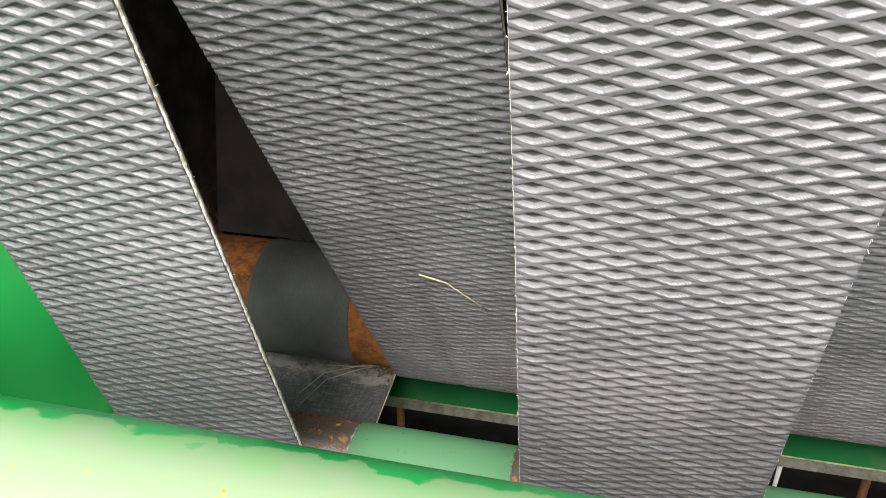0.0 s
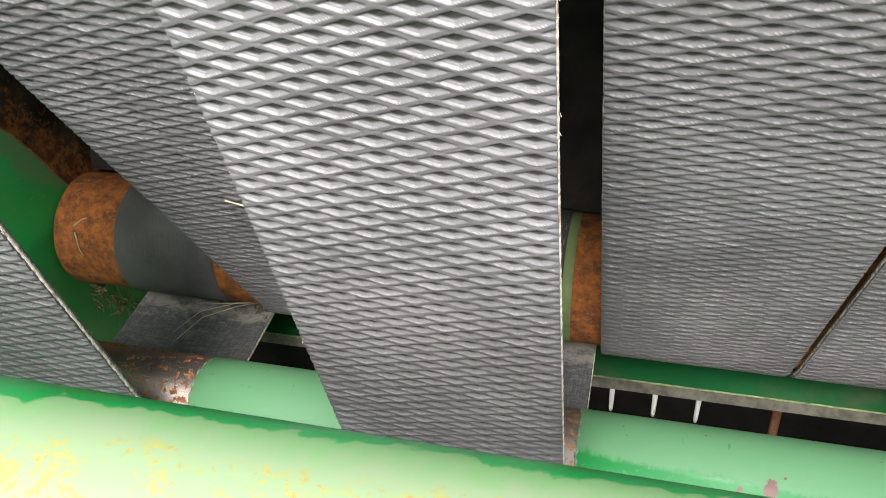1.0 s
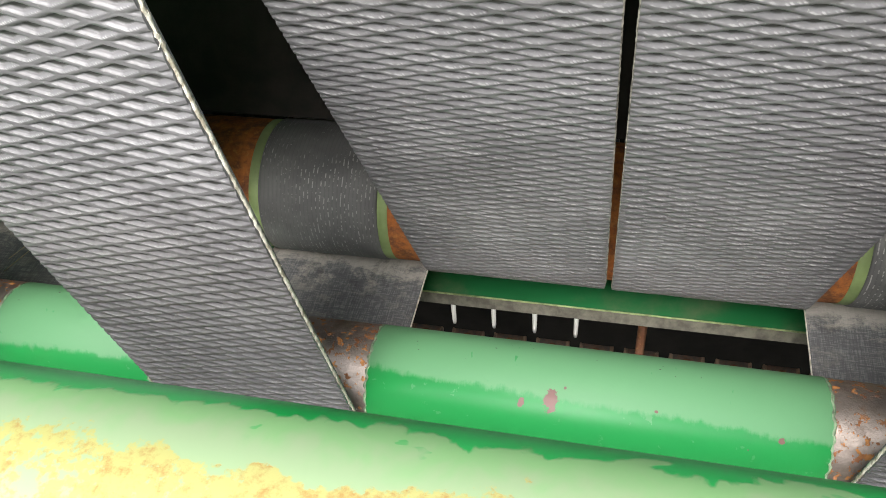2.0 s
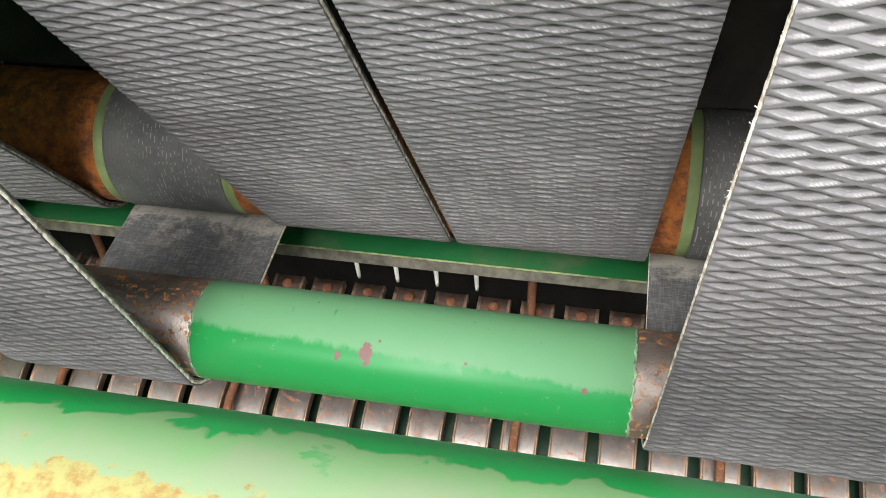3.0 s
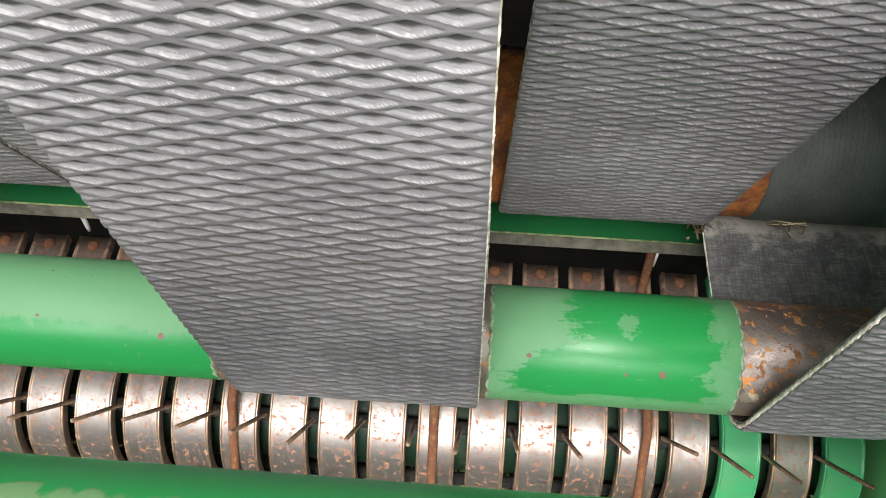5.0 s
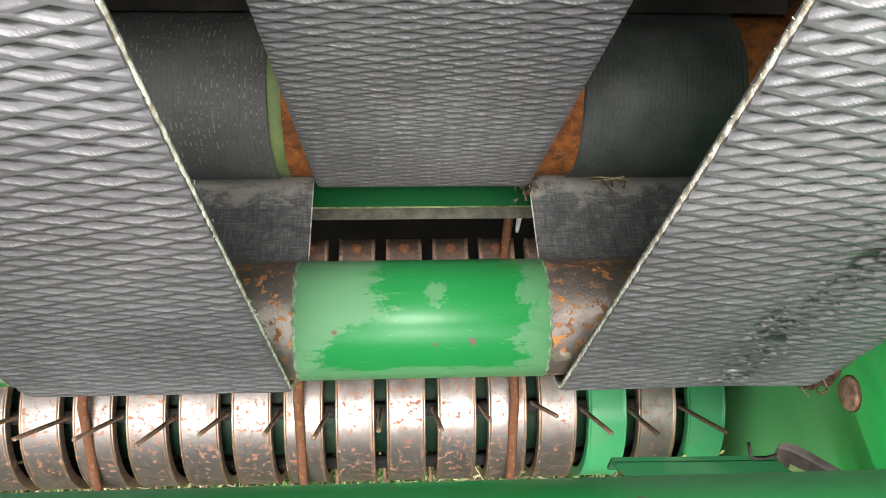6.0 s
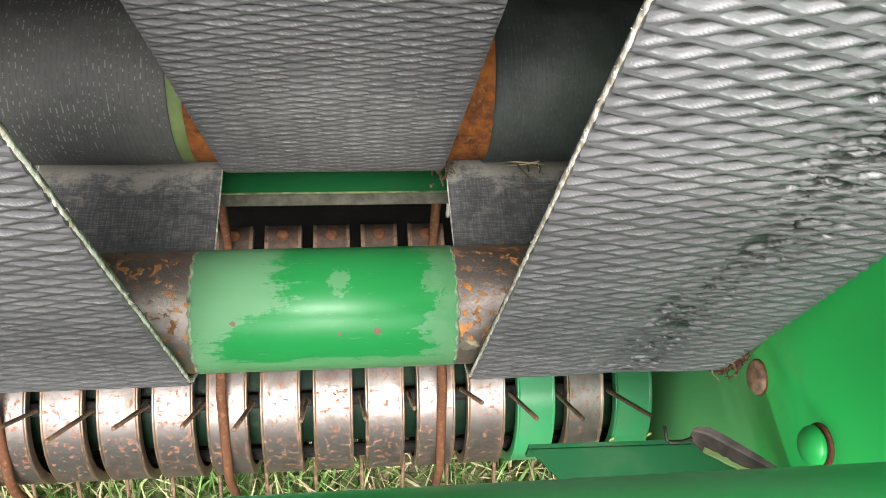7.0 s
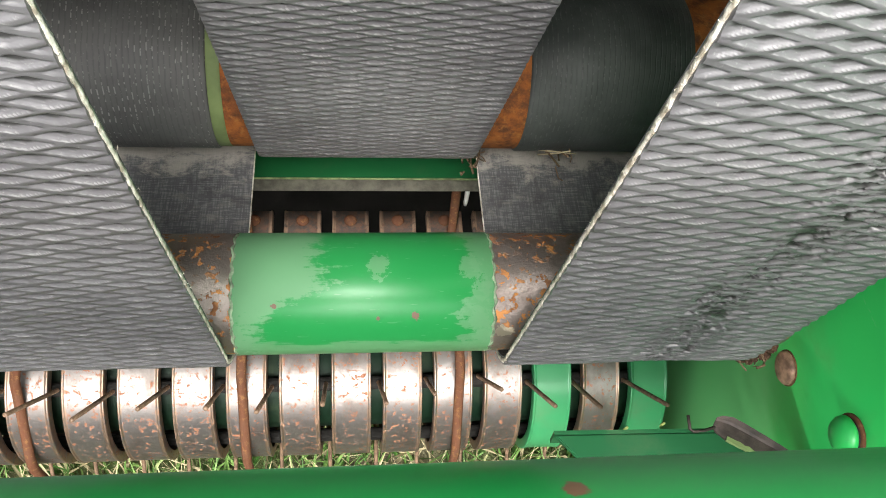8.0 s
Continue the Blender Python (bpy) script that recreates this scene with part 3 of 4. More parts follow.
def build_setting():
    bm = bmesh.new()
    bmesh.ops.create_grid(bm, x_segments=40, y_segments=40, size=300)
    bmesh.ops.translate(bm, verts=bm.verts, vec=(0, 0, GROUND))
    tagged(part("ground", bm, SOIL, None), "trodden soil under short grass", "ground", kind="structure")
    for name, x, s in (("wall_left", WALL_LEFT, -1), ("wall_right", WALL_RIGHT, 1)):
        # the side sheet flares outwards below the rollers to clear the pickup
        bm = bmesh.new()
        rows = [(0.0, 1.55), (0.0, 0.70), (0.003, 0.665), (0.010, 0.63), (0.022, 0.595), (0.036, 0.56), (0.052, 0.52), (0.072, 0.47), (0.093, 0.42), (0.112, 0.37), (0.125, 0.33), (0.133, 0.28), (0.135, 0.22), (0.135, -0.04)]
        rings = []
        for off, z in rows:
            rings.append([bm.verts.new((x + s * off, y, z)) for y in (0.42, 1.60)] + [bm.verts.new((x + s * (off + 0.005), y, z)) for y in (1.60, 0.42)])
        for a, b in zip(rings, rings[1:]):
            for k in range(4):
                bm.faces.new((a[k], a[(k + 1) % 4], b[(k + 1) % 4], b[k]))
        bm.faces.new(rings[0])
        bm.faces.new(rings[-1])
        tagged(part(name, bm, SIDE, None, smooth=True), "glossy green painted steel side sheet", "side wall", kind="structure")
    # rubbed dark liners on the side sheets, rounded off over the rear roller
    edge = [(0.662, 0.989), (0.722, 0.939), (0.777, 0.894), (0.806, 0.855), (0.831, 0.823), (0.850, 0.788), (0.866, 0.752), (0.878, 0.728), (0.888, 0.706)]
    for name, x, s in (("liner_left", WALL_LEFT, 1), ("liner_right", WALL_RIGHT, -1)):
        outline = edge + [(0.925, 0.665), (0.945, 0.56), (1.58, 0.56), (1.58, 1.53), (0.600, 1.53)]
        tagged(part(name, plate(outline, tuple(sorted((x + s * 0.0005, x + s * 0.0035)))), LINER, None), "rubbed dark brown rusty liner on the side sheet", "liner", kind="structure")
    tagged(part("wall_rear", box((WALL_LEFT - 0.14, 1.60, GROUND), (WALL_RIGHT + 0.14, 1.61, 1.56)), SHADE_BLACK, None), "rear wall of the bale chamber, near-black for its shade", "wall", kind="structure")
    # unseen sheet, its front edge set to cut sky light from above
    tagged(part("ceiling", box((WALL_LEFT - 0.005, 0.52, 1.55), (WALL_RIGHT + 0.005, 1.60, 1.56)), SHADE_BLACK, None), "unseen dark sheet over the belts, added to block sky light", "ceiling", kind="structure")
    # unseen wall, added to keep low front light off the lower belts
    tagged(part("wall_front", box((-1.6, -0.65, GROUND), (2.2, -0.60, 0.98)), LIGHT_BLOCK, None), "unseen dark low wall, added to block low light from the front", "wall", kind="structure")
    # stained panel whose near-black colour holds the shade of the gaps
    tagged(part("inner_panel", plate([(0.921, 0.7235), (0.925, 0.7215), (1.124, 1.250), (1.120, 1.252)], (WALL_LEFT + 0.004, WALL_RIGHT - 0.004)), PANEL, None), "brown stained steel panel behind the belts, darkened for shade", "panel", kind="structure")
    tagged(part("wall_low", box((WALL_LEFT - 0.14, 1.24, GROUND), (WALL_RIGHT + 0.14, 1.25, 0.56)), SHADE_BLACK, None), "pan behind the pickup, near-black for its shade", "wall", kind="structure")


build_setting()


# ---- belts ----
def tread_height(u, s, torn, seed):
    """A flat-topped net of ribs round sunken rhombs; torn gives the middle and width of a shredded strip."""
    rs = np.random.RandomState(seed)
    wob = 0.0007 * np.sin(s * 61 + u * 23 + rs.rand() * 6) + 0.0005 * np.sin(u * 140 - s * 37 + rs.rand() * 6)
    p, q = (u + wob) / 0.0310 + s / 0.01045, (u - wob) / 0.0310 - s / 0.01045
    dp, dq = p - np.floor(p) - 0.5, q - np.floor(q) - 0.5
    def smooth(x, lo, hi):
        t = np.clip((x - lo) / (hi - lo), 0, 1)
        return t * t * (3 - 2 * t)
    # each rhomb drops steeply under its two upper ribs to a flat floor and climbs in two chevron steps to the lips of its lower ribs, which fall away again
    coarse = rs.rand(64, 64)
    jit = coarse[np.floor(p).astype(int) % 64, np.floor(q).astype(int) % 64] - 0.5
    upper, lower = np.minimum(dp + 0.5, 0.5 - dq), np.minimum(0.5 - dp, dq + 0.5) + 0.05 * jit
    climb = 0.32 * smooth(lower, 0.42, 0.35) + 0.02 * smooth(lower, 0.35, 0.29) + 0.56 * smooth(lower, 0.29, 0.17) - 0.07 * np.clip((0.17 - lower) / 0.17, 0, 1)
    h = np.maximum(climb, 0.83 * smooth(upper, 0.185, 0.07)) * (1.0 + 0.16 * jit)
    # the ribs that fall to one side lie over the others, with a fine groove beside them
    h = h - 0.14 * np.clip(1 - np.abs(dq + 0.36) / 0.05, 0, 1) * (dp > -0.3)
    lane = 0.0
    if torn:
        mid, half, force = torn
        def field(cell_s, cell_u):
            g = rs.rand(512, 64)
            i, j = s / cell_s, u / cell_u + 32
            i0, j0 = np.floor(i).astype(int), np.floor(j).astype(int)
            fi, fj = i - i0, j - j0
            fi, fj = fi * fi * (3 - 2 * fi), fj * fj * (3 - 2 * fj)
            at = lambda a, b: g[(i0 + a) % 512, (j0 + b) % 64]
            return (at(0, 0) * (1 - fi) + at(1, 0) * fi) * (1 - fj) + (at(0, 1) * (1 - fi) + at(1, 1) * fi) * fj
        lane = force * np.exp(-((u - mid - 0.005 * np.sin(s * 19) - 0.010 * (field(0.03, 0.05) - 0.5)) / half) ** 2)
        big, small, grit = field(0.0050, 0.0150), field(0.0026, 0.0080), field(0.0014, 0.0036)
        slot = (rs.rand(64, 64)[np.floor(p).astype(int) % 64, np.floor(q).astype(int) % 64] > 0.35) * np.exp(-((lower - 0.45) / 0.13) ** 2) * (upper > 0.12)
        crack = np.clip(1 - np.abs(0.6 * big + 0.4 * small - 0.5) / 0.050, 0, 1)
        pit = np.clip((small * 0.55 + big * 0.45 - 0.62) / 0.06, 0, 1)
        rift = np.clip(1 - np.abs(0.5 * small + 0.5 * grit - 0.5) / 0.035, 0, 1)
        h = h * (1 - 0.40 * lane) + 0.35 * lane * (small - 0.6) - lane * (0.5 * crack + 0.4 * rift + 0.9 * slot) - 0.9 * np.clip(lane * 1.3 - 0.45, 0, 1) * pit
    h = np.maximum(h, -0.55)
    # the ribs run out flat along the cut edges
    rim = np.clip((np.abs(u).max() - np.abs(u)) / 0.004, 0, 1)
    # the lips of the steps are scuffed and carry painted glints, most where they come to a point
    point = np.exp(-(((dp + dq) / 2) / 0.16) ** 2)
    crest = (np.exp(-((lower - 0.185) / 0.024) ** 2) * (0.55 + 0.45 * point) + 0.3 * np.exp(-((lower - 0.355) / 0.020) ** 2) * (0.3 + 0.7 * point)) * (0.6 + 0.8 * (jit + 0.5)) * (upper > 0.16)
    return 0.55 + (h - 0.55) * (0.45 + 0.55 * rim), crest * rim * (1 - lane)


def build_belt(edges, circles, upto, label, torn=None, seed=0, fine=0.00055, cols=150, edging=None):
    upper, lower, past = edges
    edging = edging or CORD
    centre = sum(lower) / 2
    belt = thing("belt", (centre, circles[1][0], circles[1][1] - circles[1][2]), label, "rubber belt", "baler belts")

    def sides(way, run):
        """Left and right edge along the belt's way; run: how many points the front run has."""
        f = (way[:, 1] - 0.68) / 0.32
        f[run:] = 0.0
        g = np.zeros(len(way))
        g[run:] = np.clip((way[run:, 0] - circles[1][0] + 0.03) / 0.035, 0, 1)
        f[way[:, 1] > 1.0], g[way[:, 1] > 1.0] = 1.0, 0.0
        return [lower[k] + (upper[k] - lower[k]) * f + (past[k] - lower[k]) * g for k in (0, 1)]

    way, out, cut, run = loop(circles, fine, 0.012, upto)
    left, right = sides(way, run)
    v = np.linspace(0, 1, cols)
    x = left[:cut, None] + (right - left)[:cut, None] * v
    u = (v - 0.5) * (lower[1] - lower[0])
    s = np.concatenate([[0], np.cumsum(np.hypot(*np.diff(way[:cut], axis=0).T))])
    raised, crest = tread_height(u[None, :], s[:, None], torn, seed)
    height = THICK + TREAD * raised
    flat = way[:cut, None] + out[:cut, None] * height[..., None]
    face = np.concatenate([x[..., None], flat], -1)
    # the sides of the ribs, down to the carcass
    skirts = []
    for edge in (0, -1):
        low = way[:cut] + out[:cut] * (CARCASS - 0.0003)
        foot = np.concatenate([x[:, edge, None], low], -1)
        skirts.append(np.stack([foot, face[:, edge]], 1))
    rest = np.arange(cut - 1, len(way) + 1) % len(way)
    top = way[rest] + out[rest] * (THICK + 0.0012)
    back = np.stack([np.concatenate([e[rest, None], top], -1) for e in (left, right)], 1)
    data = sheet("tread", [face, *skirts, back])
    # tread height, from which the rubber takes its rib wear and recess shade
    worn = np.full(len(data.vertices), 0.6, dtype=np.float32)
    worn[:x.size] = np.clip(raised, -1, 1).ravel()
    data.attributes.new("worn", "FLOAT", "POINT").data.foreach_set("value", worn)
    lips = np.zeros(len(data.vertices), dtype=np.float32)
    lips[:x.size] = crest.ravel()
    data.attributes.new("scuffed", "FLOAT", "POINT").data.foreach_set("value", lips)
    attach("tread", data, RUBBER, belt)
    # carcass: a flat strip with thickness
    way2, out2, _, run2 = loop(circles, 0.010, 0.012, upto)
    left2, right2 = sides(way2, run2)
    n = np.arange(len(way2) + 1) % len(way2)
    low, high = way2[n], way2[n] + out2[n] * CARCASS
    ring = [np.concatenate([e[n, None], w], -1) for e, w in ((left2, low), (right2, low), (right2, high), (left2, high), (left2, low))]
    attach("carcass", sheet("carcass", [np.stack(ring, 1)]), FABRIC, belt, "dusty grey woven inner face", smooth=False)
    rs = np.random.RandomState(seed + 5)
    way3, out3, _, run3 = loop(circles, 0.0022, 0.012, upto)
    n = np.arange(len(way3) + 1) % len(way3)
    for side, e in zip((-1, 1), sides(way3, run3)):
        fat = 0.0006 * (0.80 + 0.5 * rs.rand(len(n)))
        fat[-1] = fat[0]
        mid = way3[n] + out3[n] * (THICK * 0.70 + 0.00022 * rs.randn(len(n)))[:, None]
        rings = []
        for a in np.arange(7) * 2 * math.pi / 6:
            w = mid + out3[n] * (2.6 * fat * np.sin(a))[:, None]
            rings.append(np.concatenate([(e[n] + side * 0.0002 + fat * np.cos(a))[:, None], w], -1))
        attach("edge_cord", sheet("edge_cord", [np.stack(rings, 1)]), edging, belt, "frayed off-white edge" if edging is CORD else "frayed grey edge")
    if edging is CORD:
        bm = bmesh.new()
        ends = sides(way3, run3)
        for _ in range(70):
            k, side = rs.randint(0, run3), rs.randint(0, 2)
            out_x = -1 if side == 0 else 1
            at = Vector((ends[side][k], *(way3[k] + out3[k] * THICK * 0.7)))
            tip = Vector((out_x * rs.uniform(0.0004, 0.0018), *(rs.normal(0, 0.0014, 2))))
            rod([at, at + tip * 0.5 + Vector(rs.normal(0, 0.0006, 3)), at + tip], rs.uniform(0.00012, 0.00025), 4, bm)
        tagged(part("frayed_threads", bm, edging, belt), "loose off-white threads", kind="stuff")
    return belt


NEAR_WAY = [(*UPPER, UPPER_RADIUS), (*R1, R1_RADIUS + NEAR_GAP), (*R2, SLEEVE_RADIUS + 0.0003), (*BACK, 0.07)]
SLACK_WAY = [(*UPPER, UPPER_RADIUS + 0.0015), (*R1, R1_RADIUS + SLACK_GAP), (*R2, SLEEVE_RADIUS + 0.0003), (*BACK, 0.07)]
FAR_WAY = [(*UPPER, UPPER_RADIUS), (*R2, R2_RADIUS + FAR_GAP), (*BACK, 0.07)]
for k, x in enumerate(NEAR):
    build_belt(x, SLACK_WAY if k == 3 else NEAR_WAY, 2, "grey rubber belt with raised diamond tread" + (", torn along its middle" if k == 3 else " and a frayed edge"), (0.021, 0.027, 1.0) if k == 3 else None, 10 + k)
for k, x in enumerate(FAR):
    build_belt(x, FAR_WAY, 2, "grey diamond-tread belt round the rusty rear roller" + (", cracked along its middle" if k == 0 else ""), (-0.012, 0.008, 0.6) if k == 0 else None, 20 + k, 0.00074, 114, DULL_CORD)


# ---- rollers ----
def rim_ring(x, y, z):
    """A thin uneven ring of worn paint round the front roller."""
    rs = np.random.RandomState(int(abs(x) * 1000))
    bm = lathe([(x - 0.0012, R1_RADIUS - 0.0008), (x - 0.0007, R1_RADIUS + 0.0002), (x + 0.0007, R1_RADIUS + 0.0002), (x + 0.0012, R1_RADIUS - 0.0008)], y, z, 96)
    for v in bm.verts:
        v.co.x += 0.0007 * math.sin(math.atan2(v.co.y - y, v.co.z - z) * 23) + rs.normal(0, 0.0005)
    return bm


def build_front_roller():
    y, z = R1
    ob = thing("front_roller", (0.305, y, z), "green painted roller, bare rusty steel under the belts", "roller")
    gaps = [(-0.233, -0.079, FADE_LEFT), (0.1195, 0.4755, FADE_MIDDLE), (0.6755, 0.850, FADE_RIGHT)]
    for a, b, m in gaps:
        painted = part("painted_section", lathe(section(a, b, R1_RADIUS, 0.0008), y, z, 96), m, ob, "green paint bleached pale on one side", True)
        for e in (a, b):
            part("paint_rim", rim_ring(e, y, z), RIM, painted, "pale rubbed rim of the paint", True)
    edges = [WALL_LEFT + 0.004] + [e for a, b, _ in gaps for e in (a, b)] + [WALL_RIGHT - 0.004]
    for a, b in zip(edges[::2], edges[1::2]):
        part("worn_section", lathe(section(a + 0.0002, b - 0.0002, R1_RADIUS - 0.0005, 0.0003), y, z, 96), STEEL, ob, "bare steel with orange rust pits", True)


def build_rear_roller():
    y, z = R2
    ob = thing("rear_roller", (0.305, y, z), "rusty steel roller with black rubber sleeves", "roller")
    sleeves = [(-0.406, -0.2855), (-0.0350, 0.0855), (0.518, 0.6483), (0.8915, 1.0215)]
    part("barrel", lathe(section(WALL_LEFT + 0.004, WALL_RIGHT - 0.004, R2_RADIUS), y, z, 96), RUSTY, ob, "orange-brown rusted steel", True)
    for k, (a, b) in enumerate(sleeves):
        s = part("sleeve", lathe(section(a, b, SLEEVE_RADIUS, 0.0015), y, z, 96), (GREY_SLEEVE, SLEEVE, SLEEVE, SMOOTH_SLEEVE)[k], ob, "black rubber, finely grooved", True)
        for e in ((a - 0.010, a), (b, b + 0.010)) if k in (1, 2) else ():
            part("paint_fringe", lathe(section(*e, R2_RADIUS + 0.0004, 0.0003), y, z, 72), FRINGE, s, "remains of pale green paint", True)


def build_hidden_roller(name, at, label):
    ob = thing(name, (0.305, *at), label, "roller")
    part("barrel", lathe(section(WALL_LEFT + 0.004, WALL_RIGHT - 0.004, 0.0695), *at, 48), RUSTY, ob, "", True)


build_front_roller()
build_rear_roller()
build_hidden_roller("upper_roller", UPPER, "rusty steel roller that carries the belts above")
build_hidden_roller("back_roller", BACK, "rusty steel roller in the dark chamber")


# ---- beam before the belts ----
def build_beam():
    y, z = 0.3812, 0.9252
    ob = thing("cross_beam", (0.3, y, z), "round green beam, paint bleached pale and yellowed", "beam")
    part("tube", lathe(section(-0.80, 1.40, 0.0553), y, z, 96), TUBE, ob, "", True)
    for a, b in ((WALL_LEFT - 0.0175, WALL_LEFT - 0.0055), (WALL_RIGHT + 0.0055, WALL_RIGHT + 0.0175)):
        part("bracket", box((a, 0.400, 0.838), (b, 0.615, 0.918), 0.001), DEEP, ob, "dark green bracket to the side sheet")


build_beam()


# ---- cross member under the rear roller ----
def build_cross_member():
    ob = thing("cross_member", (0.3, 0.95, 0.487), "dark green angle-iron cross member with a worn grey lip", "frame rail")
    a, b = WALL_LEFT + 0.003, WALL_RIGHT - 0.003
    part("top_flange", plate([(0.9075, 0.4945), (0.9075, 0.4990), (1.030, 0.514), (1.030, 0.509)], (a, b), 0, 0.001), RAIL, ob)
    part("lip", plate([(0.8998, 0.4876), (0.9052, 0.4995), (0.9072, 0.4985), (0.9018, 0.4866)], (a, b), 0, 0.0007), STRIP, ob, "grey-brown worn bare lip")
    part("worn_edge", rod([(a, 0.9058, 0.4999), (b, 0.9058, 0.4999)], 0.0011, 6), EDGE, ob, "pale rubbed edge", True)


build_cross_member()


# ---- pickup ----
def arc(c, r, a0, a1, n):
    return [(c[0] + r * math.cos(a), c[1] + r * math.sin(a)) for a in np.linspace(radians(a0), radians(a1), n)]


def band_profile(r):
    off = r - BAND_RADIUS
    tail = [(1.0760, 0.230 + off), (1.0750, 0.240 + off), (1.045, 0.235 + off), (0.985, 0.221 + off)]
    return tail + arc(PICKUP, r, 82, 262, 40) + [(1.00, -0.014 - off)]


BANDS = [1.1436 - 0.0650 * k for k in range(26)]


def build_pickup():
    y, z = PICKUP
    ob = thing("pickup", (0.3, y, 0.0), "hay pickup with bright steel stripper bands and rusty tines", "pickup")
    # one stripper band: face with rolled edges
    half = [(0.0250, -0.012), (0.0250, -0.0004), (0.0246, 0.0007), (0.0239, 0.0011), (0.0226, 0.0011), (0.0218, 0.0004), (0.0213, 0.0), (0.0200, 0.0)]
    rows = [(-x, off) for x, off in half] + half[::-1]
    outer = {off: band_profile(BAND_RADIUS + off) for _, off in rows}
    grid = np.array([[(x, *outer[off][k]) for x, off in rows] for k in range(len(outer[0.0]))])
    grid[..., 1] -= y
    data = sheet("stripper_band", [grid])
    data.materials.append(BAND)
    data.polygons.foreach_set("use_smooth", np.full(len(data.polygons), True))
    painted = data.copy()
    painted.materials.clear()
    painted.materials.append(BAND_PAINT)
    bm = bmesh.new()
    bmesh.ops.create_uvsphere(bm, u_segments=12, v_segments=6, radius=0.0090)
    for v in bm.verts:
        v.co.z *= 0.55
    bolt = bpy.data.meshes.new("bolt")
    bm.to_mesh(bolt)
    bm.free()
    bolt.materials.append(BROWN_RUST)
    bolt.polygons.foreach_set("use_smooth", np.full(len(bolt.polygons), True))
    for k, x in enumerate(BANDS):
        green = k in (0, 2)
        b = new("stripper_band", painted if green else data)
        b.parent, b.location = ob, (x - 0.3, 0, 0)
        if green:
            b["label"] = "green painted band"
        c = new("bolt", bolt)
        c.parent, c.location, c.rotation_euler = b, (0.0, 1.0600 - y, 0.2385), (radians(9), 0, 0)
    part("drum", lathe(section(BANDS[-1] - 0.03, BANDS[0] + 0.03, 0.072), y, z, 40), DRUM, ob, "green drum inside the bands, darkened to near-black for shade", True)
    # bars coloured near-black, as the shade between the bands
    for a in (127, 215):
        part("tine_bar", lathe(section(BANDS[-1] - 0.03, BANDS[0] + 0.03, 0.009), y + 0.086 * math.cos(radians(a)), z + 0.086 * math.sin(radians(a)), 12), SHADE_BLACK, ob, "", True)
    # spring tines between the bands: one row reaching up and forward, one hanging to the grass
    rs = np.random.RandomState(4)
    rows = []
    for a, reach in ((126.0, 0.238), (238.0, 0.215)):
        w = (math.cos(radians(a)), math.sin(radians(a)))
        bm = rod([(0, w[0] * 0.07, w[1] * 0.07), (0, w[0] * 0.15, w[1] * 0.15), (0, w[0] * reach, w[1] * reach)], 0.0030, 8, taper=0.9)
        d = bpy.data.meshes.new("tine")
        bm.to_mesh(d)
        bm.free()
        d.materials.append(TINE)
        d.polygons.foreach_set("use_smooth", np.full(len(d.polygons), True))
        rows.append(d)
    for x0, x1 in zip(BANDS, BANDS[1:]):
        for d in rows:
            t = new("tine", d)
            t.parent, t.location = ob, ((x0 + x1) / 2 - 0.3, 0, z)
            t.rotation_euler = (radians(rs.uniform(-3, 3)), radians(rs.uniform(-2, 2)), radians(rs.uniform(-2, 2)))
    # flat guard rods laid over the bands
    for x in (-0.313, -0.047, 0.358, 0.620, 0.890):
        line = [(1.045, 0.484), (1.040, 0.34), (1.030, 0.254), (0.99, 0.232), (0.90, 0.224), (0.855, 0.220), (0.838, 0.212), (0.782, 0.115), (0.776, 0.095), (0.786, -0.07)]
        part("guard_rod", rod([(x, *p) for p in line], 0.0062, 8), BROWN_RUST, ob, "rusty round guard rod", True)
        part("rod_tip", rod([(x, 0.7825, -0.012), (x, 0.787, -0.074)], 0.0070, 8), BAND_PAINT, ob, "green painted rod end", True)


build_pickup()


def build_pins():
    for x in (0.0739, 0.1376, 0.2016, 0.2649, 0.9198):
        ob = thing("hanging_pin", (x, 1.107, 0.30), "short bright steel pin hanging in the dark", "pin", "hanging pins")
        part("shank", rod([(x, 1.107, 0.41), (x, 1.107, 0.275)], 0.0045, 8), BROWN_RUST, ob, "", True)
        part("tip", rod([(x, 1.107, 0.275), (x, 1.107, 0.222), (x, 1.107, 0.215)], 0.0042, 8, taper=0.6), TIP, ob, "bright bare tip", True)
    ob = thing("pin_rail", (0.3, 1.107, 0.41), "rail that holds the pins, near-black for its shade", "frame rail")
    part("bar", box((WALL_LEFT - 0.02, 1.09, 0.405), (WALL_RIGHT + 0.02, 1.13, 0.435), 0.002), SHADE_BLACK, ob)


build_pins()


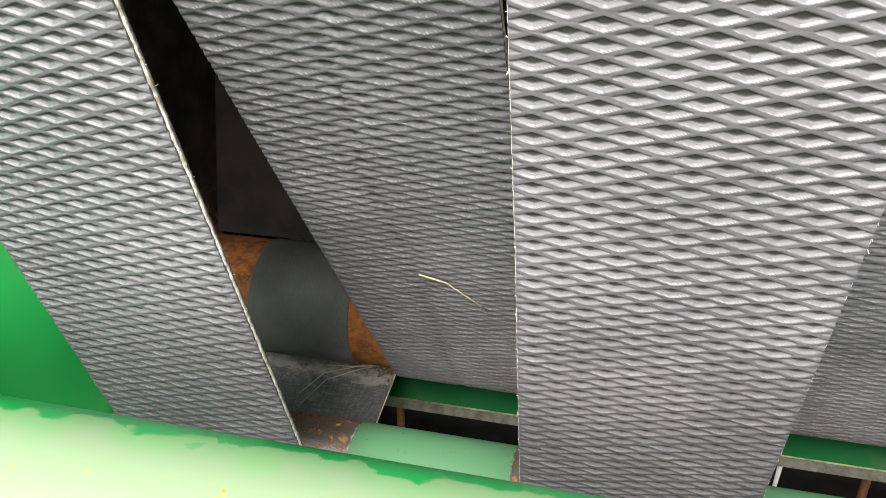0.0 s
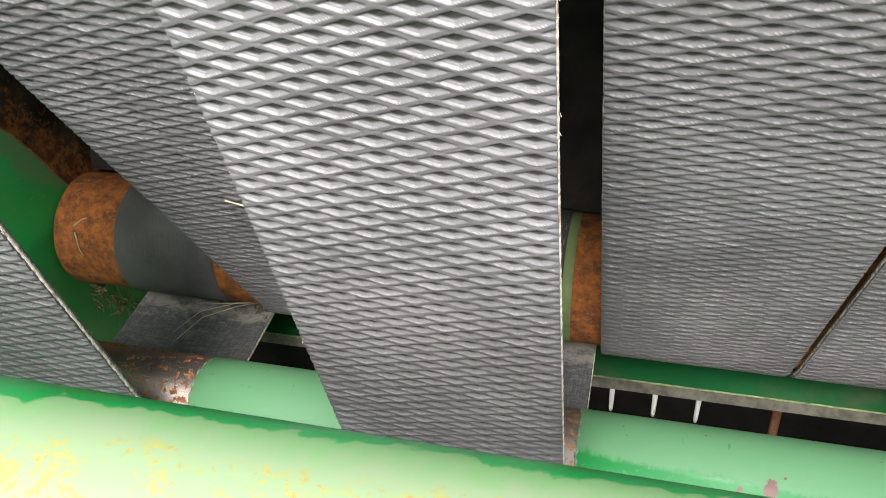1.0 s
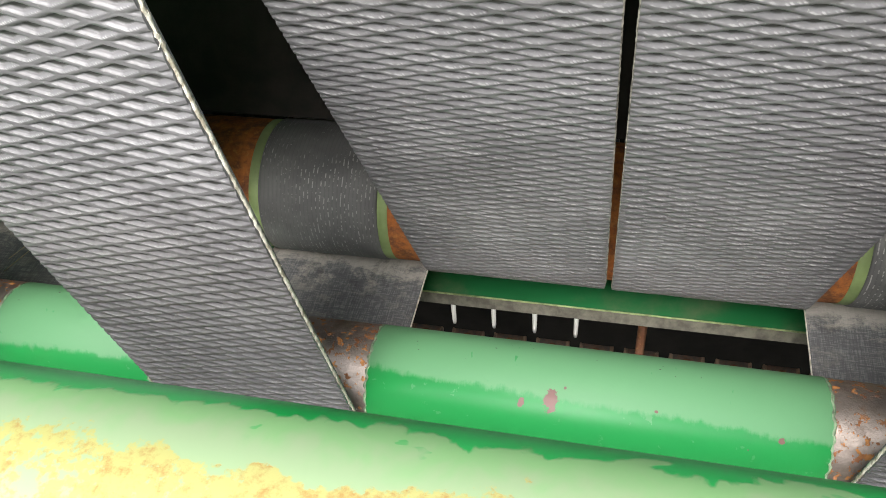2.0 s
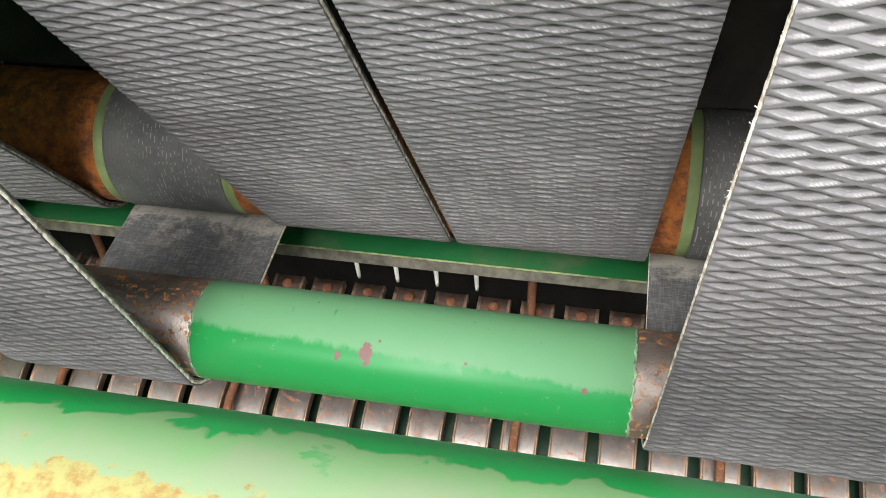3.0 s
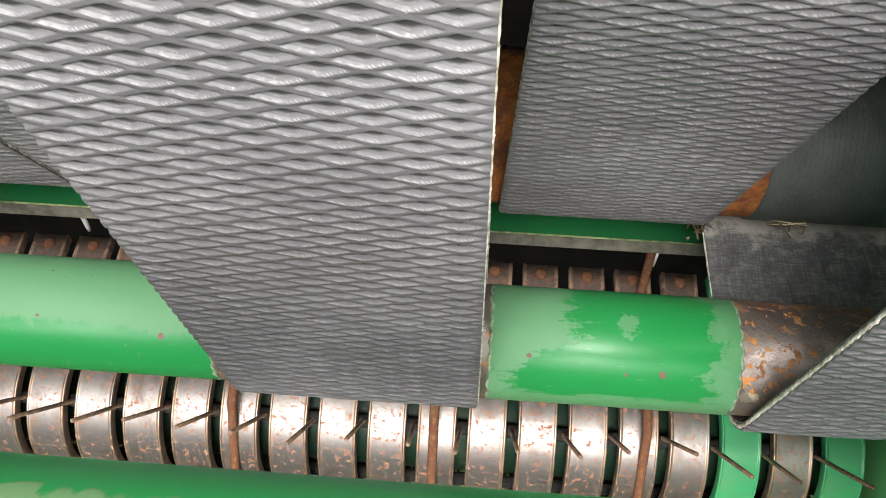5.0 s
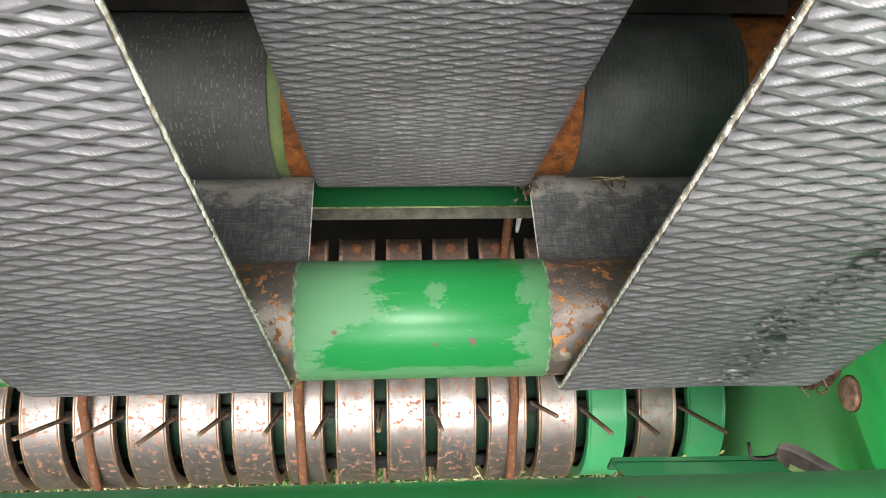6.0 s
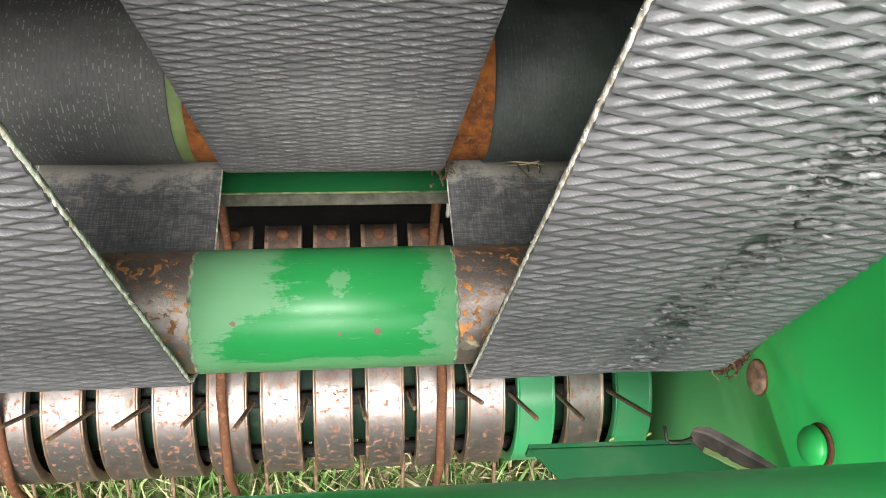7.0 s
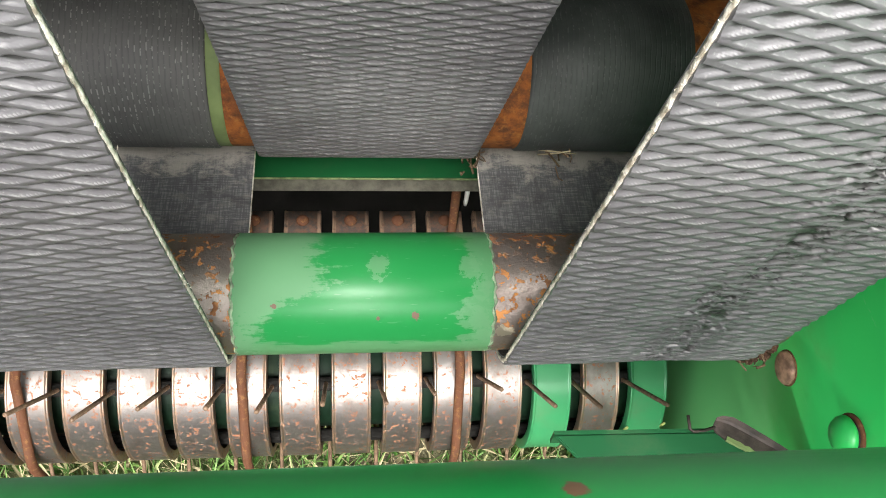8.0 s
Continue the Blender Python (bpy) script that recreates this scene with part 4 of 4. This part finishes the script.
# ---- fittings on the side sheet ----
def build_fittings():
    # a painted dome that stands off the sheet, and a flat rusty head rubbed bright on its lower half
    y, z, r = 0.5585, 0.6460, 0.0132
    ob = thing("bolt_head", (WALL_RIGHT, y, z), "green painted domed bolt head on the side sheet", "bolt", "side sheet bolts")
    x = WALL_RIGHT - 0.0045
    part("head", lathe([(x + 0.0012, r * 0.90), (x, r), (x - 0.003, r * 0.97), (x - 0.0062, r * 0.78), (x - 0.0084, r * 0.44), (x - 0.0092, 0.0008)], y, z, 32), PAINT, ob, "", True)
    part("shank", lathe([(WALL_RIGHT, r * 0.86), (x + 0.001, r * 0.86)], y, z, 32), SHADE_BLACK, ob, "", True)
    part("washer", lathe([(WALL_RIGHT - 0.0002, r * 1.10), (WALL_RIGHT - 0.0016, r * 1.10), (WALL_RIGHT - 0.0018, r * 0.86)], y, z, 32), BROWN_RUST, ob, "rust-edged washer", True)
    y, z, r = 0.6306, 0.6028, 0.0128
    ob = thing("bolt_head", (WALL_RIGHT, y, z), "flat rusty bolt head rubbed bright on the side sheet", "bolt", "side sheet bolts")
    part("head", lathe([(WALL_RIGHT - 0.0005, r), (WALL_RIGHT - 0.0028, r * 0.98), (WALL_RIGHT - 0.0040, r * 0.88), (WALL_RIGHT - 0.0044, r * 0.4), (WALL_RIGHT - 0.0045, 0.0008)], y, z, 32), RUBBED, ob, "", True)
    part("washer", lathe([(WALL_RIGHT - 0.0002, r * 1.07), (WALL_RIGHT - 0.0010, r * 1.07), (WALL_RIGHT - 0.0012, r * 0.9)], y, z, 32), BROWN_RUST, ob, "rust-edged washer", True)
    ob = thing("split_pin", (1.0735, 0.5465, 0.6336), "short pale split pin under the green bolt", "pin")
    part("leg", rod([(1.0760, 0.5515, 0.6385), (1.0725, 0.5490, 0.6362), (1.0715, 0.5425, 0.6296)], 0.0016, 8), STRAW, ob, "", True)
    ob = thing("gather_plate", (1.06, 0.6, 0.46), "dark green plate beside the pickup", "plate")
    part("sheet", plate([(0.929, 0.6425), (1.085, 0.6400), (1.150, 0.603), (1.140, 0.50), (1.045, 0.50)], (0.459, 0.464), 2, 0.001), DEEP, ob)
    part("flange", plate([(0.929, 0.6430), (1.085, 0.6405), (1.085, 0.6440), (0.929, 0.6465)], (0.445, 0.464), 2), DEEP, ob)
    ob = thing("rubber_flap", (1.1, 0.62, 0.465), "worn brown rubber strip lying on the green plate", "flap")
    # a strip with a rounded head and a pointed tail, its back edge turned up
    bm, rows = bmesh.new(), []
    for f, front, back in ((0.0, 0.0035, 0.0045), (0.05, 0.0065, 0.0085), (0.15, 0.0090, 0.0120), (0.30, 0.0100, 0.0115), (0.50, 0.0100, 0.0098), (0.70, 0.0088, 0.0080), (0.86, 0.0062, 0.0056), (0.95, 0.0035, 0.0034), (1.0, 0.0010, 0.0012)):
        c = Vector((1.0745 + 0.0710 * f, 0.6475 - 0.0455 * f, 0.4668))
        n = Vector((0.54, 0.84, 0.0))
        ring = [c - n * front, c - n * front * 0.3 + Vector((0, 0, 0.0010)), c + n * back * 0.45 + Vector((0, 0, 0.0016)), c + n * back * 0.62 + Vector((0, 0, 0.0032)), c + n * back + Vector((0, 0, 0.0050))]
        rows.append([bm.verts.new(q) for q in ring] + [bm.verts.new(q - Vector((0, 0, 0.0024))) for q in ring[::-1]])
    for a, b in zip(rows, rows[1:]):
        for k in range(10):
            bm.faces.new((a[k], a[(k + 1) % 10], b[(k + 1) % 10], b[k]))
    bm.faces.new(rows[0])
    bm.faces.new(rows[-1])
    part("strip", bm, FLAP, ob, "", False)
    part("stub", rod([(1.0745, 0.6440, 0.4668), (1.0640, 0.6412, 0.4668), (1.0540, 0.6400, 0.4672), (1.0505, 0.6420, 0.4680), (1.0512, 0.6545, 0.4700)], 0.0015, 8), FLAP, ob, "curled torn end", True)
    # flakes of the plate's paint that cling along the front edge
    rs = np.random.RandomState(12)
    rim = [(1.0815 + 0.0475 * f, 0.6325 - 0.0305 * f) for f in np.linspace(0, 1, 15)]
    front = [(x - 0.0008, y - 0.0014 - 0.0006 * rs.rand()) for x, y in rim]
    back = [(x + 0.0010, y + 0.0004 + 0.0026 * rs.rand()) for x, y in rim]
    part("rim", plate(front + back[::-1], (0.4655, 0.4690), 2), FRINGE, ob, "pale green chipped rim")


build_fittings()


# ---- loose straw and grass ----
def build_straw():
    strands = [
        [(-0.258, 0.858, 0.602), (-0.287, 0.841, 0.604), (-0.320, 0.820, 0.601), (-0.339, 0.779, 0.595)],
        [(-0.258, 0.856, 0.601), (-0.290, 0.846, 0.604), (-0.326, 0.829, 0.602), (-0.346, 0.798, 0.595)],
        [(-0.262, 0.842, 0.614), (-0.290, 0.832, 0.616), (-0.318, 0.828, 0.617)],
        [(-0.1581, 0.6886, 0.8678), (-0.1371, 0.6934, 0.8588), (-0.1193, 0.7066, 0.8342), (-0.1056, 0.7168, 0.8151)],
        [(0.914, 0.836, 0.612), (0.926, 0.826, 0.624), (0.936, 0.820, 0.634)],
        [(0.912, 0.832, 0.622), (0.928, 0.826, 0.626), (0.942, 0.822, 0.628)],
        [(-0.456, 0.8330, 0.7060), (-0.449, 0.8380, 0.7110), (-0.442, 0.8410, 0.7130)],
        [(-0.455, 0.8290, 0.7000), (-0.450, 0.8205, 0.6830), (-0.446, 0.8190, 0.6760)],
    ]
    for s in strands:
        ob = thing("straw", s[0], "dry pale straw caught between belt and roller", "straw", "loose straws")
        part("stalk", rod(s, 0.0008, 6, taper=0.6), STRAW, ob, "", True)


build_straw()


def build_chaff():
    rs = np.random.RandomState(31)
    bm = bmesh.new()
    spots = [((-0.476, 0.854, 0.600), 22, 0.010), ((-0.480, 0.866, 0.562), 24, 0.013), ((-0.482, 0.895, 0.523), 16, 0.013), ((-0.474, 0.866, 0.512), 16, 0.010), ((0.862, 0.845, 0.590), 16, 0.010), ((-0.255, 0.850, 0.600), 18, 0.012), ((1.066, 0.655, 0.586), 34, 0.010), ((0.93, 0.832, 0.618), 12, 0.012)]
    # dry stalks caught between the bands behind the front roller
    spots += [((x, 1.005, 0.232), 7, 0.016) for x in (0.722, 0.786, 0.851, 0.461, 0.396, 0.331, 0.266, 0.201, 0.136)]
    for at, count, spread in spots:
        for _ in range(count):
            c = Vector(at) + Vector(rs.normal(0, 1, 3)) * spread * 0.6
            d = Vector(rs.normal(0, 1, 3)).normalized() * rs.uniform(0.003, 0.011)
            rod([c - d, c + d * 0.2 + Vector(rs.normal(0, 0.0015, 3)), c + d], rs.uniform(0.0004, 0.0011), 4, bm)
    tagged(part("chaff", bm, CHAFF, None), "dry chaff and broken straw in the corners", "chaff", kind="stuff")


build_chaff()


def build_rag():
    """A matted wad of chaff wedged between the belt's edge and the side sheet."""
    rs = np.random.RandomState(77)
    ob = thing("chaff_wad", (1.066, 0.655, 0.58), "matted brown wad of chaff under the belt edge", "debris")
    bm = bmesh.new()
    for at, size in (((1.0640, 0.655, 0.5790), 0.0085), ((1.0700, 0.652, 0.5900), 0.0080), ((1.0690, 0.648, 0.6040), 0.0055), ((1.0600, 0.657, 0.5730), 0.0060)):
        made = bmesh.ops.create_icosphere(bm, subdivisions=3, radius=size)["verts"]
        for v in made:
            v.co = Vector((v.co.x * 0.75, v.co.y * 0.8, v.co.z)) * (0.72 + 0.5 * rs.rand()) + Vector(at)
    part("wad", bm, RAG, ob)


build_rag()


def build_scraps():
    for x, y, z, size in ((1.1690, 0.7935, 0.1330, 0.009), (1.1190, 0.7915, 0.1265, 0.010)):
        ob = thing("leaf_scrap", (x, y, z), "small curled yellow-green leaf scrap on the pickup band", "leaf", "leaf scraps")
        part("blade", plate([(-0.30 * size + x, z - size), (0.25 * size + x, z - 0.3 * size), (0.35 * size + x, z + 0.5 * size), (x, z + size), (-0.35 * size + x, z + 0.2 * size)], (y - 0.0012, y), 1, 0.0004), SCRAP, ob, "", True)


build_scraps()


def build_grass():
    rs = np.random.RandomState(9)
    n = 24000
    x, y = rs.uniform(-0.75, 1.45, n), rs.uniform(0.1, 1.12, n)
    size, wide = rs.uniform(0.04, 0.115, n), rs.uniform(0.0016, 0.0036, n)
    turn, lean = rs.uniform(0, 2 * math.pi, n), rs.uniform(0.2, 1.1, n)
    spin = rs.uniform(0, 2 * math.pi, n)
    side = np.stack([np.cos(spin), np.sin(spin), np.zeros(n)], -1) * wide[:, None]
    way = np.stack([np.cos(turn), np.sin(turn)], -1)
    points = []
    for f, w in ((0.0, 1.0), (0.5, 0.8), (1.0, 0.08)):
        out = lean * size * f * f * 0.9
        up = size * f * (1 - 0.25 * lean * f)
        mid = np.concatenate([np.stack([x, y], -1) + way * out[:, None], up[:, None] + GROUND - 0.002], -1)
        points += [mid - side * w, mid + side * w]
    pts = np.stack(points, 1).reshape(-1, 3)
    k = np.arange(n)[:, None] * 6
    faces = np.concatenate([k + np.array([[0, 1, 3, 2]]), k + np.array([[2, 3, 5, 4]])])
    data = bpy.data.meshes.new("grass")
    data.from_pydata(pts.tolist(), [], faces.tolist())
    ob = attach("grass", data, BLADE, None, "", True)
    tagged(ob, "short green grass with dry stalks", "grass", kind="stuff")


build_grass()
